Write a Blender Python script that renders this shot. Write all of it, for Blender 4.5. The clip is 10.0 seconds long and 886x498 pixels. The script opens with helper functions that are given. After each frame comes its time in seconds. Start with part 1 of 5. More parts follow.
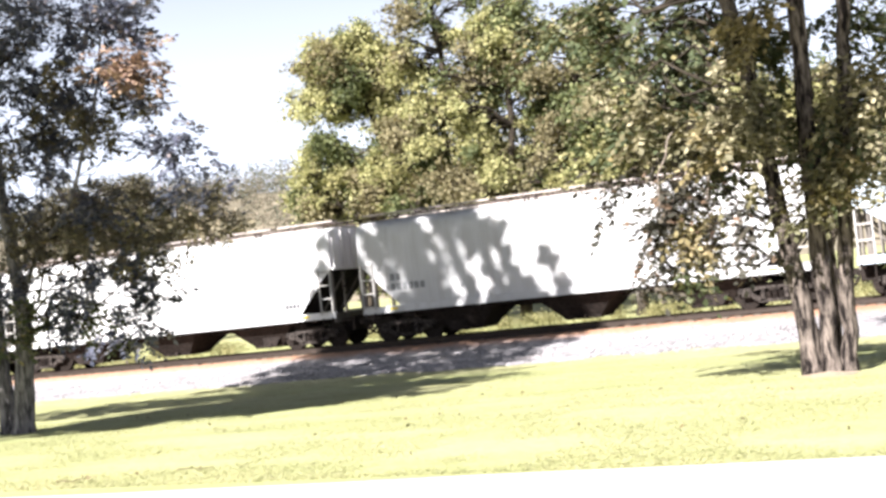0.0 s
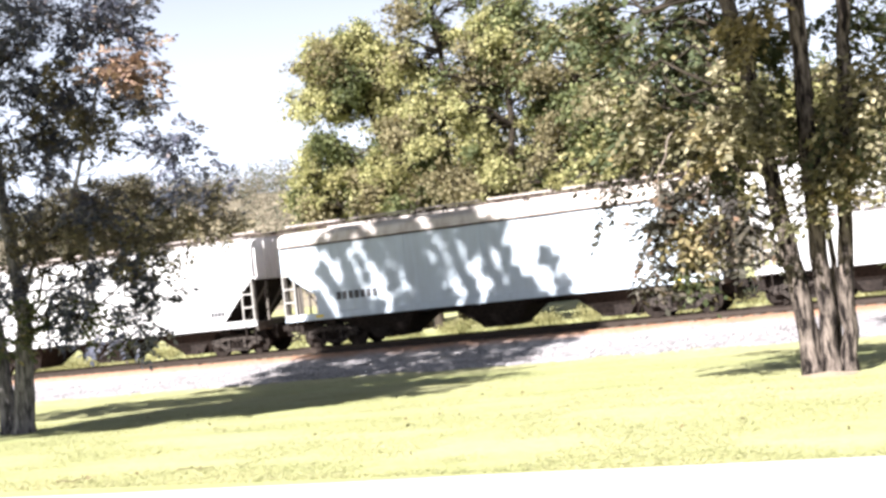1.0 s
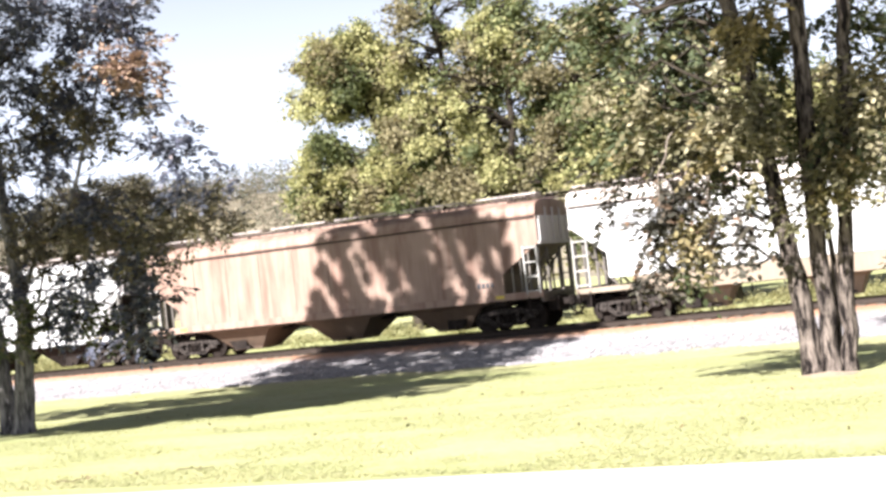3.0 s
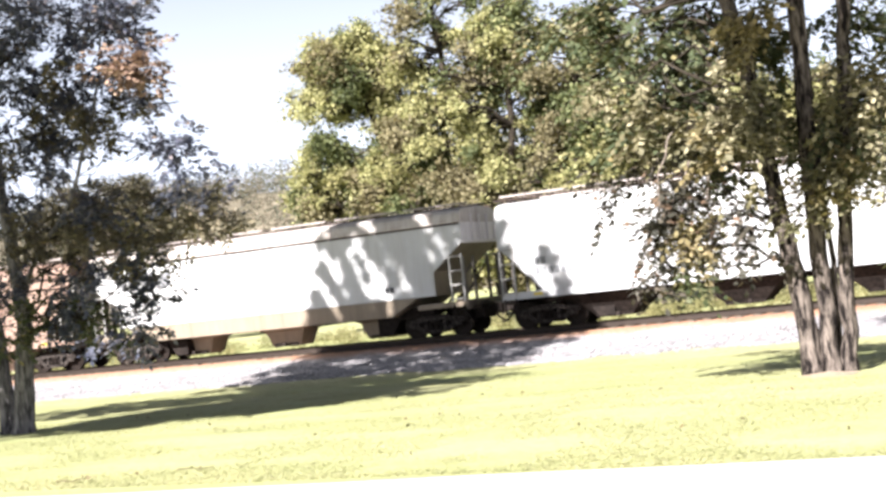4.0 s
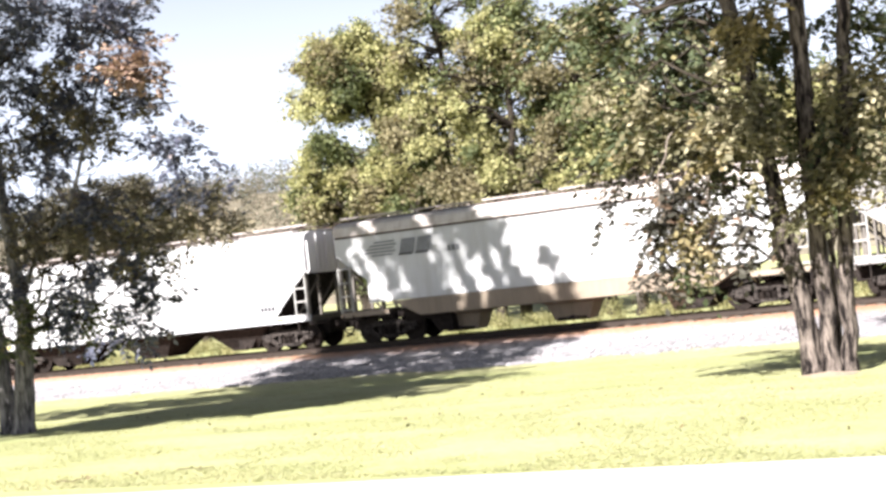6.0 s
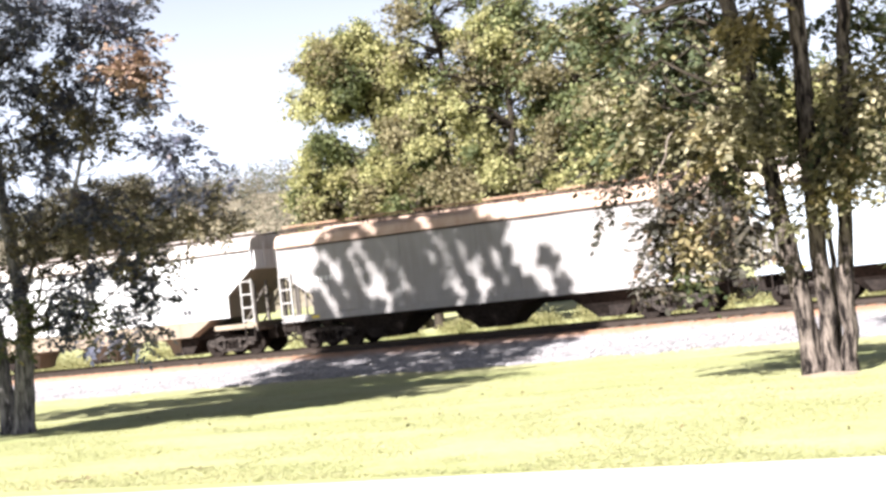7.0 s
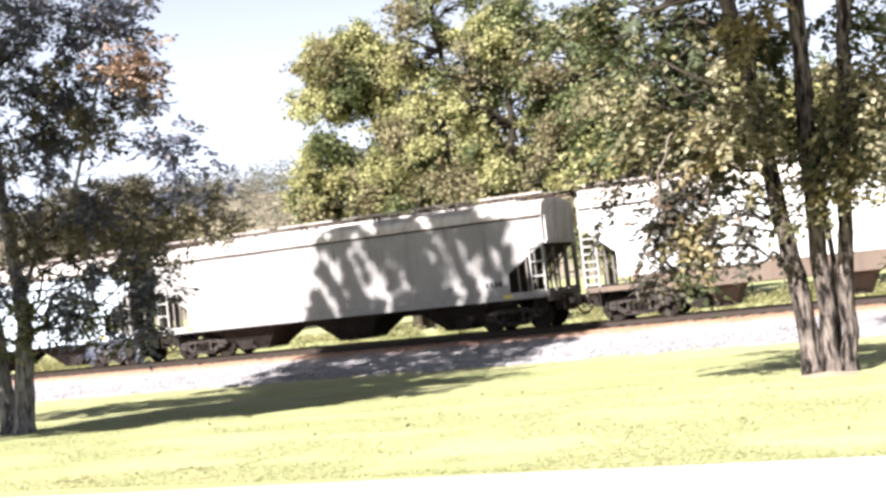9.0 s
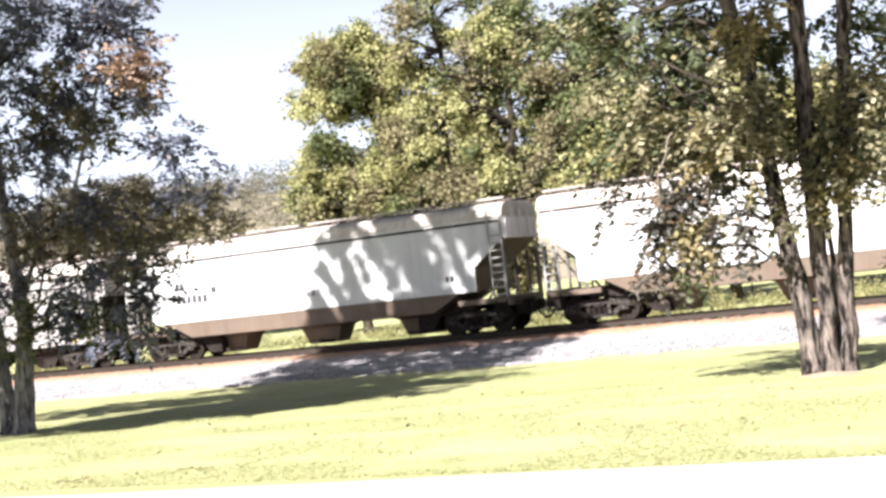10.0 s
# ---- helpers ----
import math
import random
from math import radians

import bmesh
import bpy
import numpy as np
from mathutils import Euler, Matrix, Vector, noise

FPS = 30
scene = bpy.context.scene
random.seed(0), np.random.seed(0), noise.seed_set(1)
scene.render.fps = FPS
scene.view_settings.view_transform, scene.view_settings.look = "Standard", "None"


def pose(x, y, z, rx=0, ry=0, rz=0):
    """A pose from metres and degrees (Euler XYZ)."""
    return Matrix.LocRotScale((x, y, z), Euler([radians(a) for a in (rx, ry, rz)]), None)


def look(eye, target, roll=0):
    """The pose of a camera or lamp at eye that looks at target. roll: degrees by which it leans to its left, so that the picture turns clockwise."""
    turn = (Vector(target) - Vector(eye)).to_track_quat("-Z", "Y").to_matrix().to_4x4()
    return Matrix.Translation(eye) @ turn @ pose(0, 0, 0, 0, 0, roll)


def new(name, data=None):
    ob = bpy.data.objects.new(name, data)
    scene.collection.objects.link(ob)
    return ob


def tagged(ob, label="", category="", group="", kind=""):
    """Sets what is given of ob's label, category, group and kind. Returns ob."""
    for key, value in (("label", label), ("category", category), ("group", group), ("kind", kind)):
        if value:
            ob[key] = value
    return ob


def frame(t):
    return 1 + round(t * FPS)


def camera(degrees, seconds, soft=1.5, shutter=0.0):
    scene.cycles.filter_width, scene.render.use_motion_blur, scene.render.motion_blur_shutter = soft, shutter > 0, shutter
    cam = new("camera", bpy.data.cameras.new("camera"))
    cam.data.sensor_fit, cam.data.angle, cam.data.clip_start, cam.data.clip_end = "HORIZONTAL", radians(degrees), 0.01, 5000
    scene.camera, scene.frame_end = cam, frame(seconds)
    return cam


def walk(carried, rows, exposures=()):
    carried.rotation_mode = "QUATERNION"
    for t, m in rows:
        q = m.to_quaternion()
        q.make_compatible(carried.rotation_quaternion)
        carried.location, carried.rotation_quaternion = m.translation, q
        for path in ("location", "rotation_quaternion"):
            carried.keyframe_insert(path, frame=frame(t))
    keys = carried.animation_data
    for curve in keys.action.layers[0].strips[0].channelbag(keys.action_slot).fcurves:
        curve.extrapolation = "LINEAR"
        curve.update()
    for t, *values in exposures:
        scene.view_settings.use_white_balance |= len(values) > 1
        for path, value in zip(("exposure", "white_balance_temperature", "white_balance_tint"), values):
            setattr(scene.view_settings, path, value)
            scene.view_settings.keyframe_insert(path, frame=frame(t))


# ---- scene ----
cam = camera(38.0, 10.0, soft=3.0)
EYE = (0.0, 0.0, 1.55)
VIEW = look(EYE, (-17.38, 36.01, 2.667), -6.27)
walk(cam, [(0.0, VIEW), (10.0, VIEW)], exposures=[(0.0, 2.13), (10.0, 2.13)])

# ---- world and sun ----
SUN_FROM = Vector((-2.5, -26.0, 17.0))
world = bpy.data.worlds.new("sky")
scene.world = world
world.use_nodes = True
wn = world.node_tree.nodes
wl = world.node_tree.links
sky = wn.new("ShaderNodeTexSky")
sky.sky_type = 'NISHITA'
sky.sun_disc = False
sky.sun_elevation = math.atan2(17.0, 26.1)
sky.sun_rotation = radians(185.5)
sky.air_density = 1.0
sky.dust_density = 1.0
sky.ozone_density = 1.0
# pale haze that thins out upwards, alike all round the horizon
sky_dir = wn.new("ShaderNodeTexCoord")
sky_sep = wn.new("ShaderNodeSeparateXYZ")
wl.new(sky_dir.outputs["Generated"], sky_sep.inputs[0])
haze = wn.new("ShaderNodeMapRange")
haze.inputs[1].default_value = 0.0
haze.inputs[2].default_value = 1.0
haze.inputs[3].default_value = 1.0
haze.inputs[4].default_value = 0.0
wl.new(sky_sep.outputs[2], haze.inputs[0])
thin = wn.new("ShaderNodeMath")
thin.operation = 'POWER'
thin.inputs[1].default_value = 3.2
wl.new(haze.outputs[0], thin.inputs[0])
veil = wn.new("ShaderNodeMix")
veil.data_type = 'RGBA'
veil.blend_type = 'ADD'
wl.new(thin.outputs[0], veil.inputs[0])
dim = wn.new("ShaderNodeMix")
dim.data_type = 'RGBA'
dim.blend_type = 'MULTIPLY'
dim.inputs[0].default_value = 1.0
dim.inputs[7].default_value = (0.36, 0.36, 0.36, 1)
wl.new(sky.outputs[0], dim.inputs[6])
wl.new(dim.outputs[2], veil.inputs[6])
veil.inputs[7].default_value = (22.5, 24.0, 29.0, 1)
wl.new(veil.outputs[2], wn["Background"].inputs[0])
wn["Background"].inputs[1].default_value = 0.018
sun_data = bpy.data.lights.new("sun", 'SUN')
sun_data.energy = 4.8
sun_data.angle = radians(0.5)
sun_data.color = (1.0, 0.95, 0.92)
sun = new("sun", sun_data)
sun.matrix_world = look(SUN_FROM, (0, 0, 0))

# ---- materials ----


def nodes_of(name):
    m = bpy.data.materials.new(name)
    m.use_nodes = True
    nt = m.node_tree
    return m, nt, nt.nodes["Principled BSDF"]


def noise_node(nt, scale, detail=4.0, rough=0.55, vec=None):
    n = nt.nodes.new("ShaderNodeTexNoise")
    n.inputs["Scale"].default_value = scale
    n.inputs["Detail"].default_value = detail
    n.inputs["Roughness"].default_value = rough
    if vec is not None:
        nt.links.new(vec, n.inputs["Vector"])
    return n


def ramp(nt, fac, stops):
    r = nt.nodes.new("ShaderNodeValToRGB")
    e = r.color_ramp.elements
    while len(e) < len(stops):
        e.new(0.5)
    for el, (p, c) in zip(e, stops):
        el.position = p
        el.color = (*c, 1)
    nt.links.new(fac, r.inputs[0])
    return r.outputs[0]


def blend(nt, kind, fac, a, b):
    n = nt.nodes.new("ShaderNodeMix")
    n.data_type = 'RGBA'
    n.blend_type = kind
    for sock, v in ((n.inputs[0], fac), (n.inputs[6], a), (n.inputs[7], b)):
        if isinstance(v, (int, float)):
            sock.default_value = v
        elif isinstance(v, tuple):
            sock.default_value = (*v, 1)
        else:
            nt.links.new(v, sock)
    return n.outputs[2]


def bump(nt, p, height, strength, dist):
    b = nt.nodes.new("ShaderNodeBump")
    b.inputs["Strength"].default_value = strength
    b.inputs["Distance"].default_value = dist
    nt.links.new(height, b.inputs["Height"])
    nt.links.new(b.outputs[0], p.inputs["Normal"])


def obj_coords(nt, sx=1.0, sy=1.0, sz=1.0):
    t = nt.nodes.new("ShaderNodeTexCoord")
    m = nt.nodes.new("ShaderNodeMapping")
    m.inputs["Scale"].default_value = (sx, sy, sz)
    nt.links.new(t.outputs["Object"], m.inputs[0])
    return m.outputs[0]


def plain(name, c1, c2, scale, rough=0.7, metal=0.0, relief=0.3, dist=0.01, stretch=(1, 1, 1), gloss=0.3, span=(0.3, 0.7)):
    """Two-tone surface with a coarse stain over a fine grain."""
    m, nt, p = nodes_of(name)
    v = obj_coords(nt, *stretch)
    fine = noise_node(nt, scale, 6, 0.6, v)
    coarse = noise_node(nt, scale * 0.13, 3, 0.5, v)
    a = ramp(nt, fine.outputs[0], [(span[0], c1), (span[1], c2)])
    b = ramp(nt, coarse.outputs[0], [(0.3, (0.72, 0.72, 0.72)), (0.65, (1, 1, 1))])
    nt.links.new(blend(nt, 'MULTIPLY', 0.8, a, b), p.inputs["Base Color"])
    p.inputs["Roughness"].default_value = rough
    p.inputs["Metallic"].default_value = metal
    p.inputs["Specular IOR Level"].default_value = gloss
    bump(nt, p, fine.outputs[0], relief, dist)
    return m


def car_paint(name, base, dirt, rust=0.5, streak=0.5):
    """Weathered freight-car paint: faded patches, run-down streaks, rust specks, dusty foot."""
    m, nt, p = nodes_of(name)
    v = obj_coords(nt)
    vs = obj_coords(nt, 1.6, 1.6, 0.16)
    patch = noise_node(nt, 0.5, 4, 0.6, v)
    run = noise_node(nt, 2.2, 5, 0.65, vs)
    speck = noise_node(nt, 5.0, 6, 0.7, v)
    faded = tuple(min(1, c * 1.1 + 0.02) for c in base)
    a = ramp(nt, patch.outputs[0], [(0.35, base), (0.7, faded)])
    s = ramp(nt, run.outputs[0], [(0.42, (1, 1, 1)), (0.75, (0, 0, 0))])
    mul = nt.nodes.new("ShaderNodeMath")
    mul.operation = 'MULTIPLY_ADD'
    mul.inputs[1].default_value = -streak
    mul.inputs[2].default_value = streak
    nt.links.new(s, mul.inputs[0])
    b = blend(nt, 'MIX', mul.outputs[0], a, dirt)
    r = ramp(nt, speck.outputs[0], [(0.62, (0, 0, 0)), (0.74, (1, 1, 1))])
    mr = nt.nodes.new("ShaderNodeMath")
    mr.operation = 'MULTIPLY'
    mr.inputs[1].default_value = rust
    nt.links.new(r, mr.inputs[0])
    c = blend(nt, 'MIX', mr.outputs[0], b, (0.16, 0.075, 0.035))
    nt.links.new(c, p.inputs["Base Color"])
    p.inputs["Roughness"].default_value = 0.62
    bump(nt, p, patch.outputs[0], 0.15, 0.02)
    return m


def leaf_mat(name, dark, mid, light, through_col, odd=None, thin=0.25, patch=0.7, shade=(0.5, 0.56, 0.5)):
    m, nt, p = nodes_of(name)
    g = nt.nodes.new("ShaderNodeNewGeometry")
    stops = [(0.0, dark), (0.5, mid), (0.88, light)]
    if odd:
        stops.append((0.995, odd))
    c = ramp(nt, g.outputs["Random Per Island"], stops)
    big = noise_node(nt, patch, 2, 0.5, obj_coords(nt))
    tone = ramp(nt, big.outputs[0], [(0.34, shade), (0.64, (1, 1, 1))])
    c = blend(nt, 'MULTIPLY', 0.8, c, tone)
    nt.links.new(c, p.inputs["Base Color"])
    p.inputs["Roughness"].default_value = 0.55
    p.inputs["Specular IOR Level"].default_value = 0.2
    t = nt.nodes.new("ShaderNodeBsdfTranslucent")
    t.inputs[0].default_value = (*through_col, 1)
    mx = nt.nodes.new("ShaderNodeMixShader")
    mx.inputs[0].default_value = thin
    out = nt.nodes["Material Output"]
    nt.links.new(p.outputs[0], mx.inputs[1])
    nt.links.new(t.outputs[0], mx.inputs[2])
    nt.links.new(mx.outputs[0], out.inputs[0])
    return m


def ground_mat():
    m, nt, p = nodes_of("mown_grass")
    v = obj_coords(nt)
    vs = obj_coords(nt, 0.35, 1.0, 1.0)
    fine = noise_node(nt, 9.0, 6, 0.7, v)
    mid = noise_node(nt, 0.9, 4, 0.6, vs)
    big = noise_node(nt, 0.12, 3, 0.5, vs)
    a = ramp(nt, fine.outputs[0], [(0.3, (0.25, 0.262, 0.118)), (0.48, (0.37, 0.36, 0.19)), (0.72, (0.43, 0.405, 0.25))])
    b = ramp(nt, mid.outputs[0], [(0.35, (0.29, 0.305, 0.148)), (0.68, (0.46, 0.43, 0.27))])
    c = blend(nt, 'MIX', 0.45, a, b)
    d = ramp(nt, big.outputs[0], [(0.35, (0.78, 0.86, 0.72)), (0.65, (1, 1, 1))])
    nt.links.new(blend(nt, 'MULTIPLY', 1.0, c, d), p.inputs["Base Color"])
    p.inputs["Roughness"].default_value = 0.9
    p.inputs["Specular IOR Level"].default_value = 0.15
    bump(nt, p, fine.outputs[0], 0.4, 0.03)
    return m


def gravel_mat():
    m, nt, p = nodes_of("limestone_ballast")
    v = obj_coords(nt)
    vor = nt.nodes.new("ShaderNodeTexVoronoi")
    vor.inputs["Scale"].default_value = 9.0
    nt.links.new(v, vor.inputs["Vector"])
    fine = noise_node(nt, 22.0, 5, 0.7, v)
    big = noise_node(nt, 0.35, 4, 0.6, v)
    a = ramp(nt, vor.outputs["Color"], [(0.1, (0.16, 0.154, 0.17)), (0.5, (0.275, 0.265, 0.284)), (0.9, (0.385, 0.375, 0.398))])
    b = ramp(nt, big.outputs[0], [(0.3, (0.8, 0.74, 0.68)), (0.62, (1, 1, 1))])
    c = blend(nt, 'MULTIPLY', 0.9, a, b)
    # rust and brake dust lie on the stones close to the rails
    sep = nt.nodes.new("ShaderNodeSeparateXYZ")
    nt.links.new(v, sep.inputs[0])
    near = nt.nodes.new("ShaderNodeMapRange")
    near.inputs[1].default_value = 38.9
    near.inputs[2].default_value = 39.8
    near.inputs[4].default_value = 1.8
    nt.links.new(sep.outputs[1], near.inputs[0])
    worn = nt.nodes.new("ShaderNodeMath")
    worn.operation = 'MULTIPLY'
    nt.links.new(near.outputs[0], worn.inputs[0])
    nt.links.new(fine.outputs[0], worn.inputs[1])
    c = blend(nt, 'MIX', worn.outputs[0], c, (0.34, 0.18, 0.1))
    nt.links.new(c, p.inputs["Base Color"])
    p.inputs["Roughness"].default_value = 0.95
    h = blend(nt, 'MIX', 0.4, vor.outputs["Distance"], fine.outputs[0])
    bump(nt, p, h, 0.8, 0.05)
    return m


GRASS = ground_mat()
GRAVEL = gravel_mat()
STONE = plain("ballast_stone", (0.24, 0.231, 0.243), (0.345, 0.334, 0.349), 9.0, 0.95)
CONCRETE = plain("pale_concrete", (0.52, 0.50, 0.47), (0.66, 0.64, 0.60), 14.0, 0.85, 0, 0.2, 0.004)
BARK = plain("grey_brown_bark", (0.012, 0.01, 0.01), (0.25, 0.21, 0.185), 17.0, 0.95, 0, 1.0, 0.03, (1, 1, 0.2), 0.05, (0.42, 0.72))
BARK_DUSK = plain("dark_grey_bark", (0.06, 0.057, 0.06), (0.27, 0.255, 0.255), 17.0, 0.95, 0, 0.9, 0.03, (1, 1, 0.2), 0.05, (0.4, 0.66))
BARK_FAR = plain("dark_bark", (0.02, 0.017, 0.014), (0.06, 0.05, 0.04), 4.0, 0.95, 0, 0.6, 0.04, (1, 1, 0.3), 0.03)
LITTER = leaf_mat("dry_brown_leaves", (0.06, 0.05, 0.03), (0.12, 0.09, 0.05), (0.2, 0.15, 0.08), (0.1, 0.07, 0.03))
TWIG = plain("pale_bare_twig", (0.12, 0.1, 0.085), (0.26, 0.22, 0.19), 20.0, 0.9, 0, 0.4, 0.003, (1, 1, 0.3), 0.1)
SOIL = plain("dry_tan_soil", (0.26, 0.2, 0.14), (0.4, 0.33, 0.25), 12.0, 0.95, 0, 0.5, 0.01)
# hillside colour is lightened to hold the haze of distance
SCRUB = plain("brown_hillside_scrub", (0.15, 0.135, 0.1), (0.25, 0.215, 0.16), 0.25, 0.95, 0, 0.3)
RAIL = plain("rusty_rail_steel", (0.022, 0.017, 0.015), (0.055, 0.04, 0.032), 20.0, 0.6, 0.4, 0.2, 0.002)
TIE = plain("weathered_tie_wood", (0.07, 0.055, 0.045), (0.2, 0.165, 0.13), 12.0, 0.95, 0, 0.6, 0.01, (1, 0.2, 1))
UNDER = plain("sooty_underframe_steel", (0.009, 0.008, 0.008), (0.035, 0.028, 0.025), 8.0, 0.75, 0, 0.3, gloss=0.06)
TRUCKCAST = plain("dusty_cast_steel", (0.018, 0.016, 0.015), (0.1, 0.086, 0.08), 10.0, 0.85, 0, 0.4, gloss=0.03, span=(0.4, 0.8))
WHEEL = plain("wheel_steel", (0.008, 0.007, 0.0065), (0.03, 0.023, 0.02), 12.0, 0.6, 0.25, 0.2, 0.003, gloss=0.1)
LADDER = plain("pale_ladder_paint", (0.24, 0.235, 0.23), (0.36, 0.35, 0.34), 15.0, 0.6, 0, 0.1)
BAR = plain("black_stencil_paint", (0.03, 0.03, 0.035), (0.07, 0.07, 0.08), 30.0, 0.6, 0, 0.1, 0.001)
BAR_WHITE = plain("white_stencil_paint", (0.5, 0.5, 0.5), (0.62, 0.62, 0.62), 30.0, 0.6, 0, 0.1, 0.001)
BAR_PALE = plain("faded_stencil_paint", (0.15, 0.155, 0.17), (0.22, 0.225, 0.24), 30.0, 0.6, 0, 0.1, 0.001)
BAR_FAINT = plain("worn_grey_mark_paint", (0.075, 0.068, 0.07), (0.13, 0.115, 0.118), 12.0, 0.6, 0, 0.1, 0.001)
BAR_ROSE = plain("worn_red_mark_paint", (0.15, 0.085, 0.085), (0.2, 0.13, 0.13), 12.0, 0.6, 0, 0.1, 0.001)
YELLOW = plain("yellow_reflector_tape", (0.55, 0.42, 0.06), (0.7, 0.55, 0.1), 30.0, 0.5, 0, 0.1, 0.001)
GRATE = plain("galvanised_walkway", (0.16, 0.13, 0.13), (0.6, 0.54, 0.53), 18.0, 0.6, 0.2, 0.2, 0.003)
GRATE_RUST = plain("rusty_walkway", (0.2, 0.11, 0.07), (0.42, 0.28, 0.2), 18.0, 0.8, 0, 0.2, 0.003)
# the blue in this leaf colour stands in for sky reflected off the leaves
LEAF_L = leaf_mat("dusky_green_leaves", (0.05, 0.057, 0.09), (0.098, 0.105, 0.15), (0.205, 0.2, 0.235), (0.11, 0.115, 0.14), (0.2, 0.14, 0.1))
LEAF_TAN = leaf_mat("olive_brown_leaves", (0.08, 0.074, 0.056), (0.155, 0.138, 0.1), (0.27, 0.225, 0.16), (0.12, 0.1, 0.05), (0.22, 0.165, 0.1))
LEAF_RUST = leaf_mat("rusty_autumn_leaves", (0.12, 0.085, 0.075), (0.27, 0.18, 0.14), (0.42, 0.3, 0.22), (0.2, 0.13, 0.09))
LEAF_R = leaf_mat("broad_green_leaves", (0.04, 0.055, 0.03), (0.088, 0.105, 0.058), (0.19, 0.19, 0.11), (0.12, 0.13, 0.04), (0.28, 0.22, 0.11))
LEAF_MIX = leaf_mat("bronzed_green_leaves", (0.03, 0.03, 0.026), (0.065, 0.06, 0.05), (0.13, 0.11, 0.09), (0.065, 0.055, 0.038), (0.2, 0.12, 0.08))
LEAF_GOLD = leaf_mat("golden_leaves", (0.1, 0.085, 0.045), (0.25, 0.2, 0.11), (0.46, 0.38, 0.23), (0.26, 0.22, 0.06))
LEAF_EDGE = leaf_mat("brownish_green_leaves", (0.055, 0.052, 0.036), (0.1, 0.09, 0.06), (0.16, 0.135, 0.09), (0.1, 0.085, 0.045), patch=0.3)
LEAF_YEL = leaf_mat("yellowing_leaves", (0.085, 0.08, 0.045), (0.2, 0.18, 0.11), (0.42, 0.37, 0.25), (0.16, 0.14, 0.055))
LEAF_BG = leaf_mat("olive_green_leaves", (0.24, 0.252, 0.12), (0.35, 0.35, 0.17), (0.48, 0.46, 0.24), (0.38, 0.38, 0.15), thin=0.4, patch=0.3, shade=(0.6, 0.55, 0.5))
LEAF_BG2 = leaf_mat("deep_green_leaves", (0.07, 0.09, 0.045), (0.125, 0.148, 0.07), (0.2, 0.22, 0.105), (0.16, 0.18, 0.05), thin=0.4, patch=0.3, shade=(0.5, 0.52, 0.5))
LEAF_BG3 = leaf_mat("bronzing_olive_leaves", (0.175, 0.165, 0.1), (0.25, 0.23, 0.138), (0.33, 0.295, 0.18), (0.24, 0.2, 0.09), thin=0.4, patch=0.3, shade=(0.6, 0.55, 0.5))
# far leaf colours with the distant haze mixed in
LEAF_FAR = leaf_mat("hazy_far_leaves", (0.13, 0.12, 0.09), (0.165, 0.15, 0.112), (0.21, 0.185, 0.14), (0.17, 0.15, 0.11), (0.3, 0.23, 0.18))
LEAF_PINE = leaf_mat("hazy_dark_evergreen", (0.08, 0.088, 0.07), (0.11, 0.118, 0.09), (0.15, 0.155, 0.115), (0.1, 0.1, 0.07))
LEAF_BUSH = leaf_mat("pale_weeds", (0.21, 0.2, 0.095), (0.255, 0.24, 0.115), (0.31, 0.285, 0.145), (0.26, 0.245, 0.1))
BLADE = leaf_mat("grass_blades", (0.31, 0.31, 0.15), (0.39, 0.375, 0.2), (0.45, 0.425, 0.26), (0.26, 0.27, 0.1))

# ---- mesh helpers ----


def obj(name, me, mat, parent=None, label=""):
    ob = new(name, me)
    if mat is not None and not me.materials:
        me.materials.append(mat)
    if parent is not None:
        ob.parent = parent
    if label:
        ob["label"] = label
    return ob


def part(name, bm, material, parent, label="", smooth=False):
    me = bpy.data.meshes.new(name)
    bm.to_mesh(me)
    bm.free()
    if smooth:
        for f in me.polygons:
            f.use_smooth = True
    return obj(name, me, material, parent, label)


MESHES = {}


def shared(key, build, material, parent, name, label="", at=None):
    """A part on mesh data that all its repeats share."""
    if key not in MESHES:
        me = bpy.data.meshes.new(key)
        bm = build()
        bm.to_mesh(me)
        bm.free()
        me.materials.append(material)
        MESHES[key] = me
    ob = obj(name, MESHES[key], material, parent, label)
    if at is not None:
        ob.matrix_basis = at
    return ob


def box(bm, x0, x1, y0, y1, z0, z1, bevel=0.0):
    r = bmesh.ops.create_cube(bm, size=1.0)
    for v in r["verts"]:
        v.co = Vector((x0 + (v.co.x + 0.5) * (x1 - x0), y0 + (v.co.y + 0.5) * (y1 - y0), z0 + (v.co.z + 0.5) * (z1 - z0)))
    if bevel:
        bmesh.ops.bevel(bm, geom=list({e for v in r["verts"] for e in v.link_edges}), offset=bevel, segments=1, affect='EDGES')
    return bm


def rod(bm, a, b, r, sides=6, r2=None):
    a, b = Vector(a), Vector(b)
    d = b - a
    m = Matrix.Translation((a + b) / 2) @ d.to_track_quat('Z', 'Y').to_matrix().to_4x4()
    bmesh.ops.create_cone(bm, cap_ends=True, segments=sides, radius1=r, radius2=r if r2 is None else r2, depth=d.length, matrix=m)


def prism(bm, outline, y0, y1):
    """A closed outline in x and z, given thickness along y."""
    n = len(outline)
    a = [bm.verts.new((x, y0, z)) for x, z in outline]
    b = [bm.verts.new((x, y1, z)) for x, z in outline]
    bm.faces.new(a)
    bm.faces.new(b[::-1])
    for i in range(n):
        bm.faces.new((a[i], b[i], b[(i + 1) % n], a[(i + 1) % n]))


